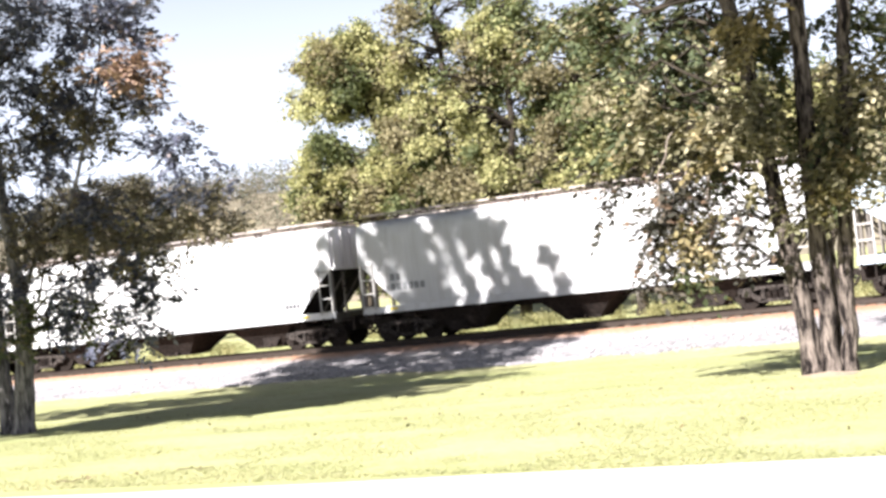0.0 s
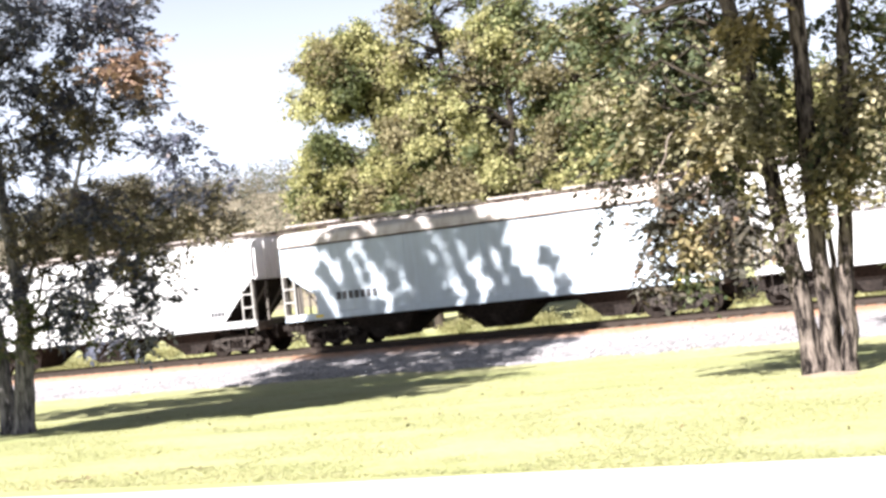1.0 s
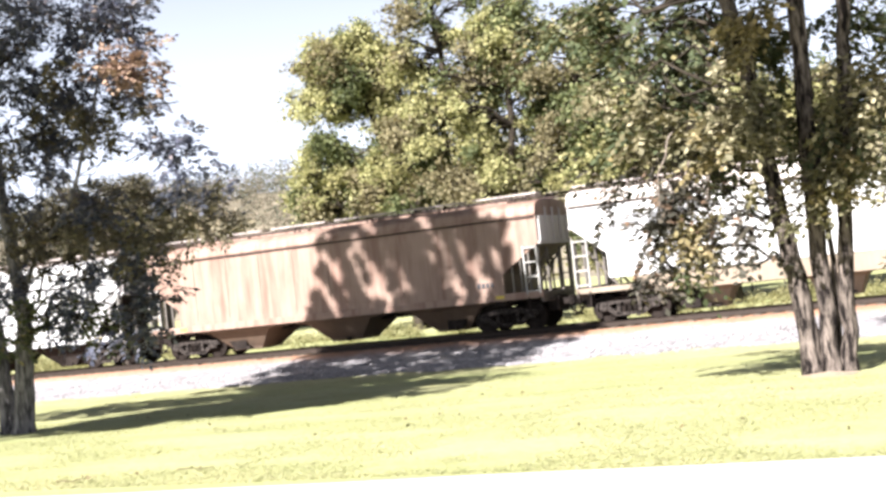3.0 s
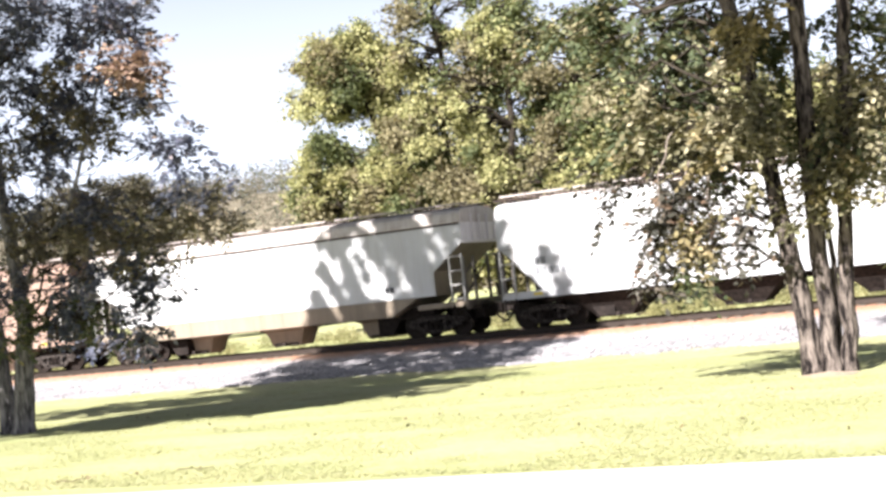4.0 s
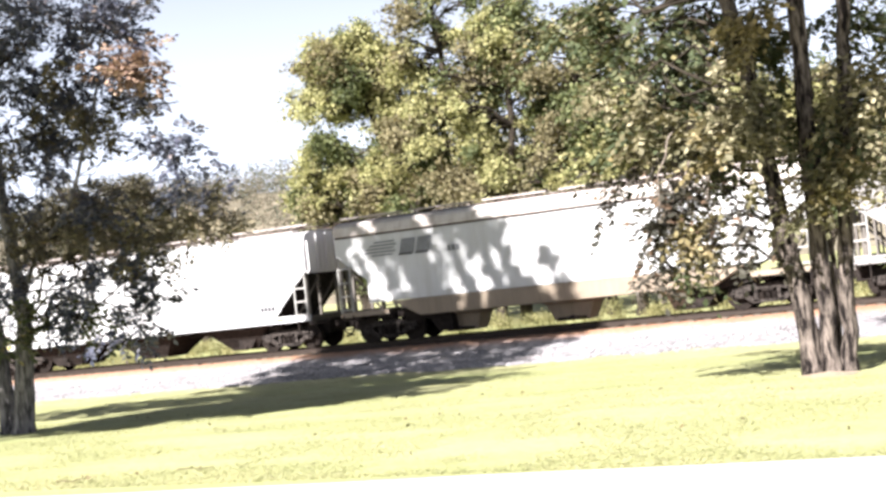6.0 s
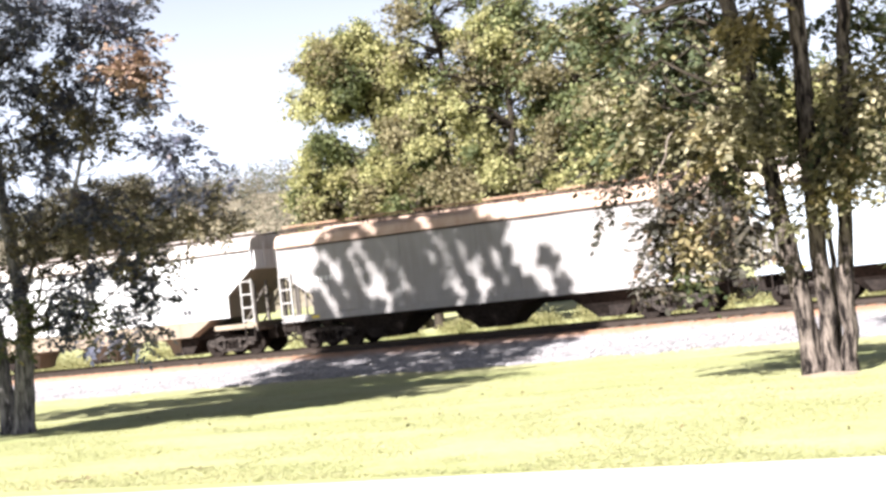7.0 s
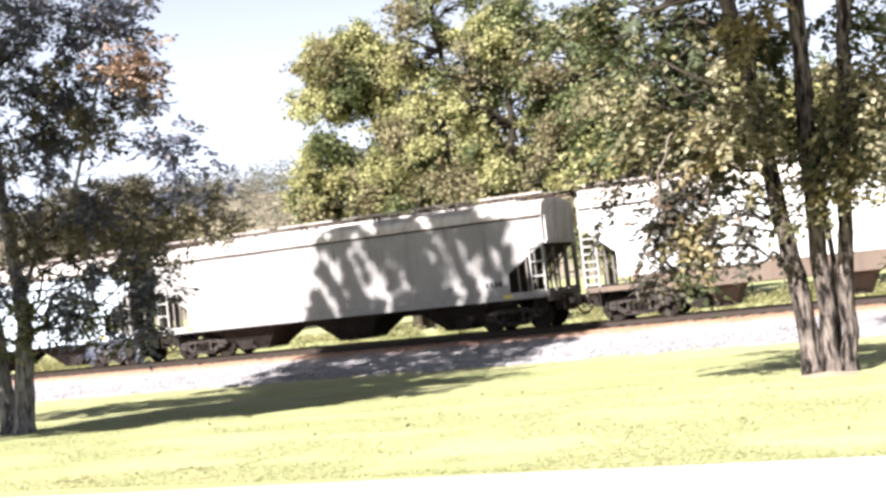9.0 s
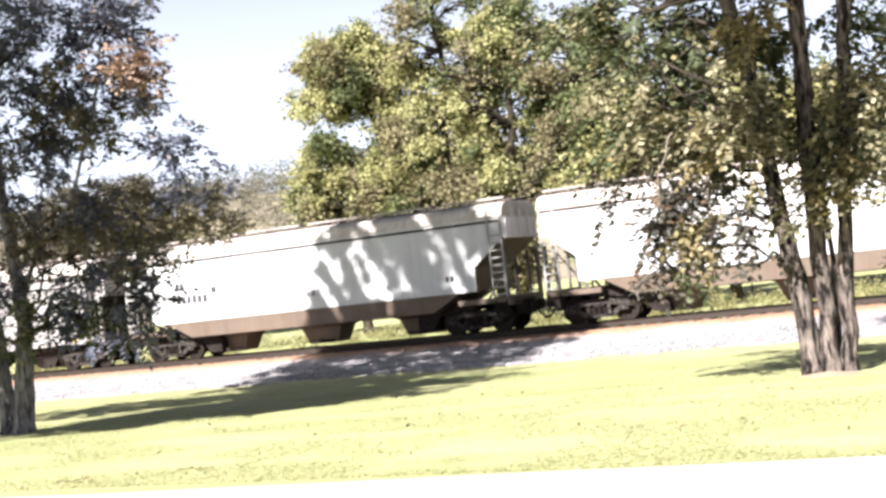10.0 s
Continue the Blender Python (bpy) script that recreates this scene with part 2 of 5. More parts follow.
def fast_mesh(name, verts, tris, mats, idx=None):
    me = bpy.data.meshes.new(name)
    nv, nt = len(verts), len(tris)
    me.vertices.add(nv)
    me.vertices.foreach_set("co", np.ascontiguousarray(verts, dtype=np.float32).ravel())
    me.loops.add(nt * 3)
    me.loops.foreach_set("vertex_index", np.ascontiguousarray(tris, dtype=np.int32).ravel())
    me.polygons.add(nt)
    me.polygons.foreach_set("loop_start", np.arange(nt, dtype=np.int32) * 3)
    for m in mats:
        me.materials.append(m)
    if idx is not None:
        me.polygons.foreach_set("material_index", np.ascontiguousarray(idx, dtype=np.int32))
    me.update(calc_edges=True)
    return me


# ---- ground ----


def lawn_z(y):
    if y < 13.0:
        return 0.0
    if y < 33.2:
        return -0.9 * (y - 13.0) / 20.2
    return -0.9


def ground_sheet():
    xs = np.unique(np.concatenate([np.linspace(-2500, -120, 18), np.linspace(-120, -50, 15), np.linspace(-50, 20, 141), np.linspace(20, 100, 12), np.linspace(100, 1500, 12)]))
    ys = np.unique(np.concatenate([np.linspace(-600, -30, 8), np.linspace(-30, 8, 12), np.linspace(8, 50, 127), np.linspace(50, 130, 24), np.linspace(130, 2500, 24)]))
    verts = []
    for y in ys:
        for x in xs:
            z = lawn_z(y)
            if 9.7 < y < 47 and -50 < x < 20:
                z += 0.035 * noise.noise((x * 0.5, y * 0.8, 3.0)) + 0.02 * noise.noise((x * 1.9, y * 1.9, 9.0))
            elif y > 60:
                z += 0.6 * noise.noise((x * 0.03, y * 0.03, 1.0)) + max(0.0, y - 150) * 0.02
            verts.append((x, y, z))
    n = len(xs)
    k = np.arange((len(ys) - 1) * n).reshape(-1, n)[:, :-1].ravel()
    tris = np.concatenate([np.stack([k, k + 1, k + n + 1], 1), np.stack([k, k + n + 1, k + n], 1)])
    me = fast_mesh("ground", np.array(verts), tris, [GRASS])
    for f in me.polygons:
        f.use_smooth = True
    return tagged(new("ground", me), "sunlit yellow-green mown lawn dipping gently to the railway", "lawn", kind="structure")


ground_sheet()


def road():
    bm = bmesh.new()
    n = 240
    rows = []
    for i in range(n + 1):
        x = -40 + 80 * i / n
        wob = 0.06 * noise.noise((x * 0.6, 0, 4.0))
        rows.append([bm.verts.new(p) for p in ((x, 3.2, -0.2), (x, 3.2, 0.012), (x, 6.4, 0.03), (x, 9.5 + (x + 1.3) * 0.061 + wob, 0.012), (x, 9.53 + (x + 1.3) * 0.061 + wob, -0.2))])
    for a, b in zip(rows, rows[1:]):
        for j in range(4):
            bm.faces.new((a[j], b[j], b[j + 1], a[j + 1]))
    tagged(part("road", bm, CONCRETE, None), "sun-bleached pale concrete road along the lawn", "road", kind="structure")


road()

# ---- railway ----
TRACK_Y = 41.95
RAIL_Z = -0.274


def bed_z(y):
    """Cross-section of the ballast bed."""
    pts = [(33.0, -1.05), (33.7, -0.88), (36.5, -0.80), (38.4, -0.70), (39.9, -0.47), (44.0, -0.47), (46.0, -0.85), (47.0, -1.1)]
    for (a, za), (b, zb) in zip(pts, pts[1:]):
        if y <= b:
            return za + (zb - za) * (y - a) / (b - a)
    return -1.1


def ballast_bed():
    xs = np.concatenate([np.linspace(-400, -62, 25), np.linspace(-60, 16, 305), np.linspace(18, 300, 20)])
    us = np.linspace(0, 1, 57)
    verts = []
    for u in us:
        for x in xs:
            y = 33.0 + 14.0 * u
            edge = 0.7 * noise.noise((x * 0.22, 0, 2.0)) + 0.35 * noise.noise((x * 0.9, 0, 5.0))
            y += edge * max(0.0, 1 - u * 4)
            z = bed_z(33.0 + 14.0 * u)
            if -60 < x < 16:
                z += 0.07 * noise.noise((x * 0.7, y * 0.9, 0)) + 0.05 * noise.noise((x * 2.3, y * 2.3, 7.0))
            if 40.2 < y < 43.7:
                z = min(z, -0.475)
            verts.append((x, y, z))
    n = len(xs)
    k = np.arange((len(us) - 1) * n).reshape(-1, n)[:, :-1].ravel()
    tris = np.concatenate([np.stack([k, k + 1, k + n + 1], 1), np.stack([k, k + n + 1, k + n], 1)])
    me = fast_mesh("ballast_bed", np.array(verts), tris, [GRAVEL])
    tagged(new("ballast_bed", me), "pale grey crushed-stone railway embankment", "ballast", kind="structure")


ballast_bed()


def loose_stones():
    rng = np.random.default_rng(4)
    n = 15000
    x = rng.uniform(-50, 6, n)
    y = 33.4 + rng.random(n) ** 0.8 * 5.0
    z = np.array([bed_z(v) for v in y]) + 0.01
    s = rng.uniform(0.03, 0.085, n)
    base = np.array([(1, 0, 0), (0, 1, 0), (-1, 0, 0), (0, -1, 0), (0.1, 0.1, 0.8), (0, 0, -0.7)])
    f = np.array([(0, 1, 4), (1, 2, 4), (2, 3, 4), (3, 0, 4), (1, 0, 5), (2, 1, 5), (3, 2, 5), (0, 3, 5)])
    jit = rng.uniform(0.6, 1.3, (n, 6, 3))
    verts = base[None] * (1, 1, 0.55) * jit * s[:, None, None] + np.stack([x, y, z], 1)[:, None]
    tris = (f[None] + np.arange(n)[:, None, None] * 6).reshape(-1, 3)
    tagged(new("ballast_stones", fast_mesh("ballast_stones", verts.reshape(-1, 3), tris, [STONE])), "loose angular grey ballast stones on the embankment", "ballast", kind="stuff")


loose_stones()


def railway_track():
    track = tagged(new("railway_track"), "rusty steel rails on weathered wooden ties", "railway track", kind="structure")
    track.location = (0, TRACK_Y, RAIL_Z)

    def rail():
        bm = bmesh.new()
        prof = [(-0.075, -0.17), (0.075, -0.17), (0.075, -0.158), (0.014, -0.13), (0.012, -0.045), (0.037, -0.03), (0.037, -0.004), (0.03, 0), (-0.03, 0), (-0.037, -0.004), (-0.037, -0.03), (-0.012, -0.045), (-0.014, -0.13), (-0.075, -0.158)]
        a = [bm.verts.new((-400, y, z)) for y, z in prof]
        b = [bm.verts.new((300, y, z)) for y, z in prof]
        for i in range(len(prof)):
            j = (i + 1) % len(prof)
            bm.faces.new((a[i], b[i], b[j], a[j]))
        return bm
    for y in (-0.755, 0.755):
        shared("rail", rail, RAIL, track, "rail", "", pose(0, y, 0))

    def tie():
        return box(bmesh.new(), -0.115, 0.115, -1.3, 1.3, -0.33, -0.172, 0.012)
    rng = random.Random(5)
    for i in range(150):
        shared("tie", tie, TIE, track, "tie", "", pose(-62 + i * 0.53 + rng.uniform(-0.03, 0.03), rng.uniform(-0.06, 0.06), rng.uniform(-0.012, 0), 0, 0, rng.uniform(-1.5, 1.5)))
    return track


railway_track()

# ---- trees ----


def leaf_cloud(centres, sizes, spread, per, rng, droop=0.25, facing=None, order=1.0):
    """Leaves scattered round twig ends: each is a folded blade of two triangles."""
    n = len(centres) * per
    c = np.repeat(centres, per, axis=0) + rng.normal(0, 1, (n, 3)) * np.repeat(spread, per)[:, None] * np.array([1, 1, 0.75])
    s = np.repeat(sizes, per) * rng.uniform(0.65, 1.3, n)
    d = rng.normal(0, 1, (n, 3))
    d[:, 2] = d[:, 2] * 0.6 - droop
    d /= np.linalg.norm(d, axis=1)[:, None]
    u = rng.normal(0, 1, (n, 3))
    u *= 0.7
    u[:, 2] += 0.6
    if facing is not None:
        u += np.repeat(facing, per, axis=0) * order
    side = np.cross(d, u)
    side /= np.linalg.norm(side, axis=1)[:, None] + 1e-6
    up = np.cross(side, d)
    w = s * rng.uniform(0.28, 0.42, n)
    tip = c + d * s[:, None]
    mid = c + d * (s * 0.45)[:, None] + up * (s * 0.12)[:, None]
    verts = np.stack([c, mid + side * w[:, None], tip, mid - side * w[:, None]], 1).reshape(-1, 3)
    k = np.arange(n)[:, None] * 4
    tris = np.concatenate([k + np.array([[0, 1, 2]]), k + np.array([[0, 2, 3]])], 1).reshape(-1, 3)
    return verts, tris


def frond_cloud(ends, ways, size, per, rng, length=0.42, droop=0.5, leaflets=9):
    """Feathered leaves round twig ends: leaflets stand off both sides of a drooping stalk, the last at its tip."""
    n = len(ends) * per
    base = np.repeat(ends, per, axis=0) + rng.normal(0, 0.07, (n, 3))
    d = np.repeat(ways, per, axis=0) * 0.7 + rng.normal(0, 0.62, (n, 3)) * np.array([1, 1, 0.6])
    d[:, 2] -= droop * 0.5
    d /= np.linalg.norm(d, axis=1)[:, None] + 1e-9
    long = length * rng.uniform(0.6, 1.25, n)
    up = np.array([0, 0, 1.0]) + rng.normal(0, 0.25, (n, 3))
    across = np.cross(d, up)
    across /= np.linalg.norm(across, axis=1)[:, None] + 1e-9
    k = np.arange(leaflets)
    s = 0.22 + 0.78 * (k // 2 * 2) / (leaflets - 1)
    sign = np.where(k == leaflets - 1, 0.0, np.where(k % 2, 1.0, -1.0))
    c = base[:, None] + d[:, None] * (s * long[:, None])[:, :, None]
    c[:, :, 2] -= droop * 0.45 * s ** 2 * long[:, None]
    q = across[:, None] * (sign * 0.85)[None, :, None] + d[:, None] * np.where(sign == 0, 1.0, 0.55)[None, :, None] + rng.normal(0, 0.16, (n, leaflets, 3))
    q[:, :, 2] -= 0.22
    q /= np.linalg.norm(q, axis=2)[:, :, None]
    ls = size * rng.uniform(0.7, 1.2, (n, leaflets)) * (1 - 0.5 * np.abs(s - 0.65))
    nrm = up[:, None] + rng.normal(0, 0.3, (n, leaflets, 3))
    side = np.cross(q, nrm)
    side /= np.linalg.norm(side, axis=2)[:, :, None] + 1e-9
    lift = np.cross(side, q)
    mid = c + q * (ls * 0.5)[:, :, None] - lift * (ls * 0.08)[:, :, None]
    w = (ls * 0.31)[:, :, None]
    verts = np.stack([c, mid + side * w, c + q * ls[:, :, None], mid - side * w], 2).reshape(-1, 3)
    i = np.arange(n * leaflets)[:, None] * 4
    tris = np.concatenate([i + np.array([[0, 1, 2]]), i + np.array([[0, 2, 3]])], 1).reshape(-1, 3)
    return verts, tris


def tube(path, r0, r1, sides, rng, wobble=0.0):
    """A tapered limb along a path of points."""
    p = np.array(path, float)
    m = len(p)
    verts, tris = [], []
    for i in range(m):
        d = p[min(i + 1, m - 1)] - p[max(i - 1, 0)]
        d /= np.linalg.norm(d) + 1e-9
        a = np.cross(d, (0.3, 1.0, 0.1))
        a /= np.linalg.norm(a) + 1e-9
        b = np.cross(d, a)
        r = r0 + (r1 - r0) * i / (m - 1)
        for j in range(sides):
            t = 2 * math.pi * j / sides
            q = r * (1 + wobble * rng.uniform(-1, 1))
            verts.append(p[i] + a * q * math.cos(t) + b * q * math.sin(t))
    for i in range(m - 1):
        for j in range(sides):
            k, l = i * sides + j, i * sides + (j + 1) % sides
            tris += [(k, l, l + sides), (k, l + sides, k + sides)]
    return np.array(verts), np.array(tris)


def bend(a, b, n, rng, amount, lift=0.0):
    a, b = np.array(a, float), np.array(b, float)
    length = np.linalg.norm(b - a)
    t = np.linspace(0, 1, n)
    p = a + (b - a) * t[:, None]
    off = rng.normal(0, amount * length, (n, 3))
    off[0] = off[-1] = 0
    p += off * np.sin(t * math.pi)[:, None]
    p[:, 2] += lift * length * np.sin(t * math.pi)
    return p


def join(pieces):
    verts, tris, k = [], [], 0
    for v, t in pieces:
        verts.append(v)
        tris.append(t + k)
        k += len(v)
    return np.concatenate(verts), np.concatenate(tris)


BOUGHS = []


def tree(label, base, stems, lobes, leaf_mats, bark, leaf, seed, per=16, spread=0.3, group="", twig=0.012, thick=1.0, shell=0.35, full=1.0, spray=0.35, twigs=BARK_DUSK, order=1.0, shoots=(), fronds=None, boughs=()):
    """stems: (points, foot radius, top radius). lobes: x, y, z, radius across, radius up, twig ends, leaf kind."""
    rng = np.random.default_rng(seed)
    base = np.array(base, float)
    root = tagged(new("tree"), label, "tree", group)
    root.location = base
    tips = []
    for pts, r0, r1 in stems:
        p = np.array(pts, float)
        fine = np.concatenate([bend(a, b, 5, rng, 0.015)[:-1] for a, b in zip(p, p[1:])] + [p[-1:]])
        v, t = tube(fine - base, r0, r1, 12, rng, 0.09)
        flare = np.clip(1 - (v[:, 2] - v[:, 2].min()) / 0.45, 0, 1) ** 2
        foot = fine[0] - base
        v[:, :2] += (v[:, :2] - foot[:2]) * flare[:, None] * 0.3
        me = fast_mesh("trunk", v, t, [bark])
        for f in me.polygons:
            f.use_smooth = True
        obj("trunk", me, bark, root)
        for q in fine[len(fine) // 3:]:
            tips.append((q, r1 + (r0 - r1) * 0.3))
    limbs, cents, kinds, outward, along = [], [], [], [], []
    pos = np.array([t[0] for t in tips])
    for x, y, z, ra, rz, n, kind in lobes:
        c = np.array((x, y, z), float)
        cost = np.linalg.norm(pos - c, axis=1) + 1.5 * np.clip(pos[:, 2] - c[2], 0, 9)
        i = int(np.argmin(cost))
        path = bend(pos[i], c, 7, rng, 0.06, 0.06)
        r = min(tips[i][1] * 0.6, 0.02 + 0.02 * np.linalg.norm(pos[i] - c)) * thick
        limbs.append(tube(path - base, r, r * 0.35, 6, rng))
        m = max(2, int(n * full / 4))
        u = rng.normal(0, 1, (m, 3))
        u /= np.linalg.norm(u, axis=1)[:, None]
        rad = rng.random(m) ** shell
        e = c + u * rad[:, None] * np.array([ra, ra, rz])
        way = u * 0.8 + rng.normal(0, 0.7, (m, 3))
        way[:, 2] -= 0.3
        way /= np.linalg.norm(way, axis=1)[:, None]
        for q, w in zip(e, way):
            k = int(rng.integers(2, 7))
            limbs.append(tube(bend(path[k], q - w * spray, 4, rng, 0.08, 0.05) - base, twig * 1.6 * thick, twig * 0.8 * thick, 3, rng))
            limbs.append(tube(bend(q - w * spray, q + w * spray, 3, rng, 0.05) - base, twig * 0.8 * thick, twig * 0.3 * thick, 3, rng))
        step = np.linspace(-1, 1, 4)
        e = (e[:, None] + way[:, None] * step[None, :, None] * spray).reshape(-1, 3)
        u = np.repeat(u, 4, axis=0)
        n = len(e)
        cents.append(e)
        outward.append(u)
        along.append(np.repeat(way, 4, axis=0))
        kinds.append(np.full(n, kind))
    for pts, thin_r in shoots:
        p = np.array(pts, float)
        fine = np.concatenate([bend(a, b, 4, rng, 0.03)[:-1] for a, b in zip(p, p[1:])] + [p[-1:]])
        v, t = tube(fine - base, thin_r, thin_r * 0.6, 5, rng)
        obj("hanging_twig", fast_mesh("hanging_twig", v, t, [TWIG]), TWIG, root, "bare pale hanging twig")
    v, t = join(limbs)
    tagged(obj("branchwork", fast_mesh("branchwork", v, t, [twigs]), twigs, root), kind="stuff")
    cents = np.concatenate(cents)
    kinds = np.concatenate(kinds)
    spreads = spread * rng.uniform(0.6, 1.35, len(cents))
    if fronds:
        count, length, droop, leaflets = fronds
        v, t = frond_cloud(cents - base, np.concatenate(along), leaf, count, rng, length, droop, leaflets)
        idx = np.repeat(kinds, count * leaflets * 2)
    else:
        v, t = leaf_cloud(cents - base, np.full(len(cents), leaf), spreads, per, rng, facing=np.concatenate(outward), order=order)
        idx = np.repeat(kinds, per * 2)
    free = np.zeros(len(v) // 4, bool)
    mid = v.reshape(-1, 4, 3)[:, 0] + base
    for hinge, (x, y, z), r, rows in boughs:
        # a springy outer bough, cut from the crown so that it can sway about its hinge
        own = ((mid - np.array((x, y, z))) ** 2).sum(1) < r * r
        own &= ~free
        free |= own
        pick = np.repeat(own, 4)
        vb = v[pick] - (np.array(hinge) - base)
        kb = np.arange(own.sum())[:, None] * 4
        tb = np.concatenate([kb + np.array([[0, 1, 2]]), kb + np.array([[0, 2, 3]])], 1).reshape(-1, 3)
        bough = tagged(obj("bough", fast_mesh("bough", vb, tb, leaf_mats, idx[np.repeat(own, 2)]), leaf_mats[0], root, "leafy outer bough swaying in the breeze"), kind="stuff")
        BOUGHS.append((bough, np.array(hinge) - base, rows))
    keep = ~free
    kk = np.arange(keep.sum())[:, None] * 4
    t = np.concatenate([kk + np.array([[0, 1, 2]]), kk + np.array([[0, 2, 3]])], 1).reshape(-1, 3)
    tagged(obj("crown", fast_mesh("crown", v[np.repeat(keep, 4)], t, leaf_mats, idx[np.repeat(keep, 2)]), leaf_mats[0], root), kind="stuff")
    return root


LOBES_L = [
    (-15.6, 16.6, 5.25, 0.7, 0.45, 16, 0), (-15.2, 16.4, 4.6, 0.6, 0.4, 9, 0),
    (-15.11, 16.5, 6.3, 1.38, 0.98, 54, 0), (-13.14, 16, 6.06, 0.68, 0.64, 36, 0), (-12.4, 15.8, 6.3, 0.4, 0.3, 10, 0), (-12.37, 15.6, 5.26, 0.38, 0.37, 20, 1),
]
MIDDLE_L = [
    (-14.47, 16.3, 5.13, 1.1, 0.67, 25, 0), (-12.86, 16, 4.86, 0.5, 0.26, 12, 3), (-13.5, 15.7, 4.6, 0.5, 0.3, 9, 3), (-13.9, 15.6, 5.5, 0.4, 0.3, 7, 3),
    (-15.6, 15.6, 5.9, 0.4, 0.4, 9, 3), (-15.37, 16.5, 4.33, 1.04, 0.64, 27, 0),
    (-11.7, 15.5, 3.93, 0.38, 0.38, 15, 0), (-11.92, 15.5, 3.05, 0.9, 0.45, 16, 3),
]
SKIRT_L = [
    (-14.42, 16.5, 3.16, 1.2, 0.48, 22, 3), (-12.9, 15.6, 3.3, 0.6, 0.3, 5, 0), (-13.35, 15.8, 2.24, 1.0, 0.45, 14, 0), (-16.1, 17, 2.47, 0.82, 0.51, 8, 0),
    (-14.41, 16, 1.7, 0.85, 0.33, 8, 2), (-12.59, 15.5, 1.58, 0.44, 0.22, 8, 0), (-11.7, 15.6, 2.89, 0.51, 0.24, 7, 3),
    (-17.51, 16.5, 6.03, 1.58, 1.27, 50, 0), (-17.85, 16.5, 3.57, 1.39, 1.17, 40, 0),
]
LOBES_R = [
    (-6.1, 18.8, 5.35, 0.8, 0.35, 14, 0), (-5.6, 18.6, 4.4, 0.5, 0.3, 7, 0),
    (-5.05, 19, 4.95, 0.95, 0.69, 42, 0), (-3.9, 19, 4.72, 0.8, 0.6, 26, 0), (-2.2, 19.2, 4.5, 0.7, 0.6, 14, 0),
    (-5.34, 18.6, 3.76, 0.76, 0.55, 40, 0), (-4.08, 18.6, 3.64, 0.84, 0.54, 42, 0), (-2.5, 19, 3.5, 0.8, 0.5, 18, 0),
]
MIDDLE_R = [
    (-4.73, 18.2, 2.94, 0.66, 0.33, 20, 0), (-4.9, 17.6, 3.4, 0.55, 0.35, 10, 1), (-4.0, 17.5, 2.95, 0.35, 0.25, 8, 1), (-2.0, 18.9, 4.95, 0.7, 0.4, 18, 0), (-3.27, 19, 2.97, 0.51, 0.25, 10, 0), (-2.31, 18.5, 2.49, 0.41, 0.37, 16, 1),
]
SKIRT_R = [
    (-4.92, 17.8, 2.1, 0.5, 0.55, 34, 2), (-4.8, 17.9, 2.35, 0.55, 0.4, 17, 2), (-5.24, 17.8, 1.5, 0.37, 0.3, 10, 2), (-4.15, 17.6, 1.8, 0.35, 0.4, 14, 2), (-4.75, 17.7, 1.35, 0.4, 0.15, 8, 0),
    (-4.5, 17.5, 1.98, 0.14, 0.25, 4, 1), (-6.07, 18.8, 4.94, 0.48, 0.48, 13, 0), (-2.72, 17.6, 2.29, 0.31, 0.27, 9, 1),
    (-3.69, 17.4, 3.3, 0.47, 0.35, 14, 1), (-1.46, 18.5, 3.52, 0.9, 0.9, 20, 0), (-1.32, 18, 1.96, 0.63, 0.55, 18, 0),
    (-2.42, 17.5, 2.92, 0.47, 0.31, 10, 0),
]

EXTRA_R = [
    (-3.85, 17.6, 2.29, 0.32, 0.36, 8, 2), (-2.16, 18.8, 4.15, 0.42, 0.37, 6, 0),
    (-5.71, 18.0, 2.7, 0.41, 0.21, 7, 2),
]

DROOP_L = [
    (-14.32, 15.5, 1.53, 0.79, 0.23, 9, 2), (-12.9, 15.4, 1.4, 0.53, 0.18, 9, 0), (-15.34, 15.6, 1.9, 0.58, 0.3, 8, 0),
    (-15.54, 17.6, 2.2, 1.5, 0.55, 7, 0), (-13.88, 17.2, 2.75, 0.87, 0.4, 12, 3),
]
INNER_L = [(-14.7, 17.8, 3.0, 1.4, 0.7, 12, 3), (-12.9, 17.0, 2.9, 0.8, 0.4, 6, 3), (-16.6, 18.0, 4.3, 1.5, 1.2, 30, 0)]
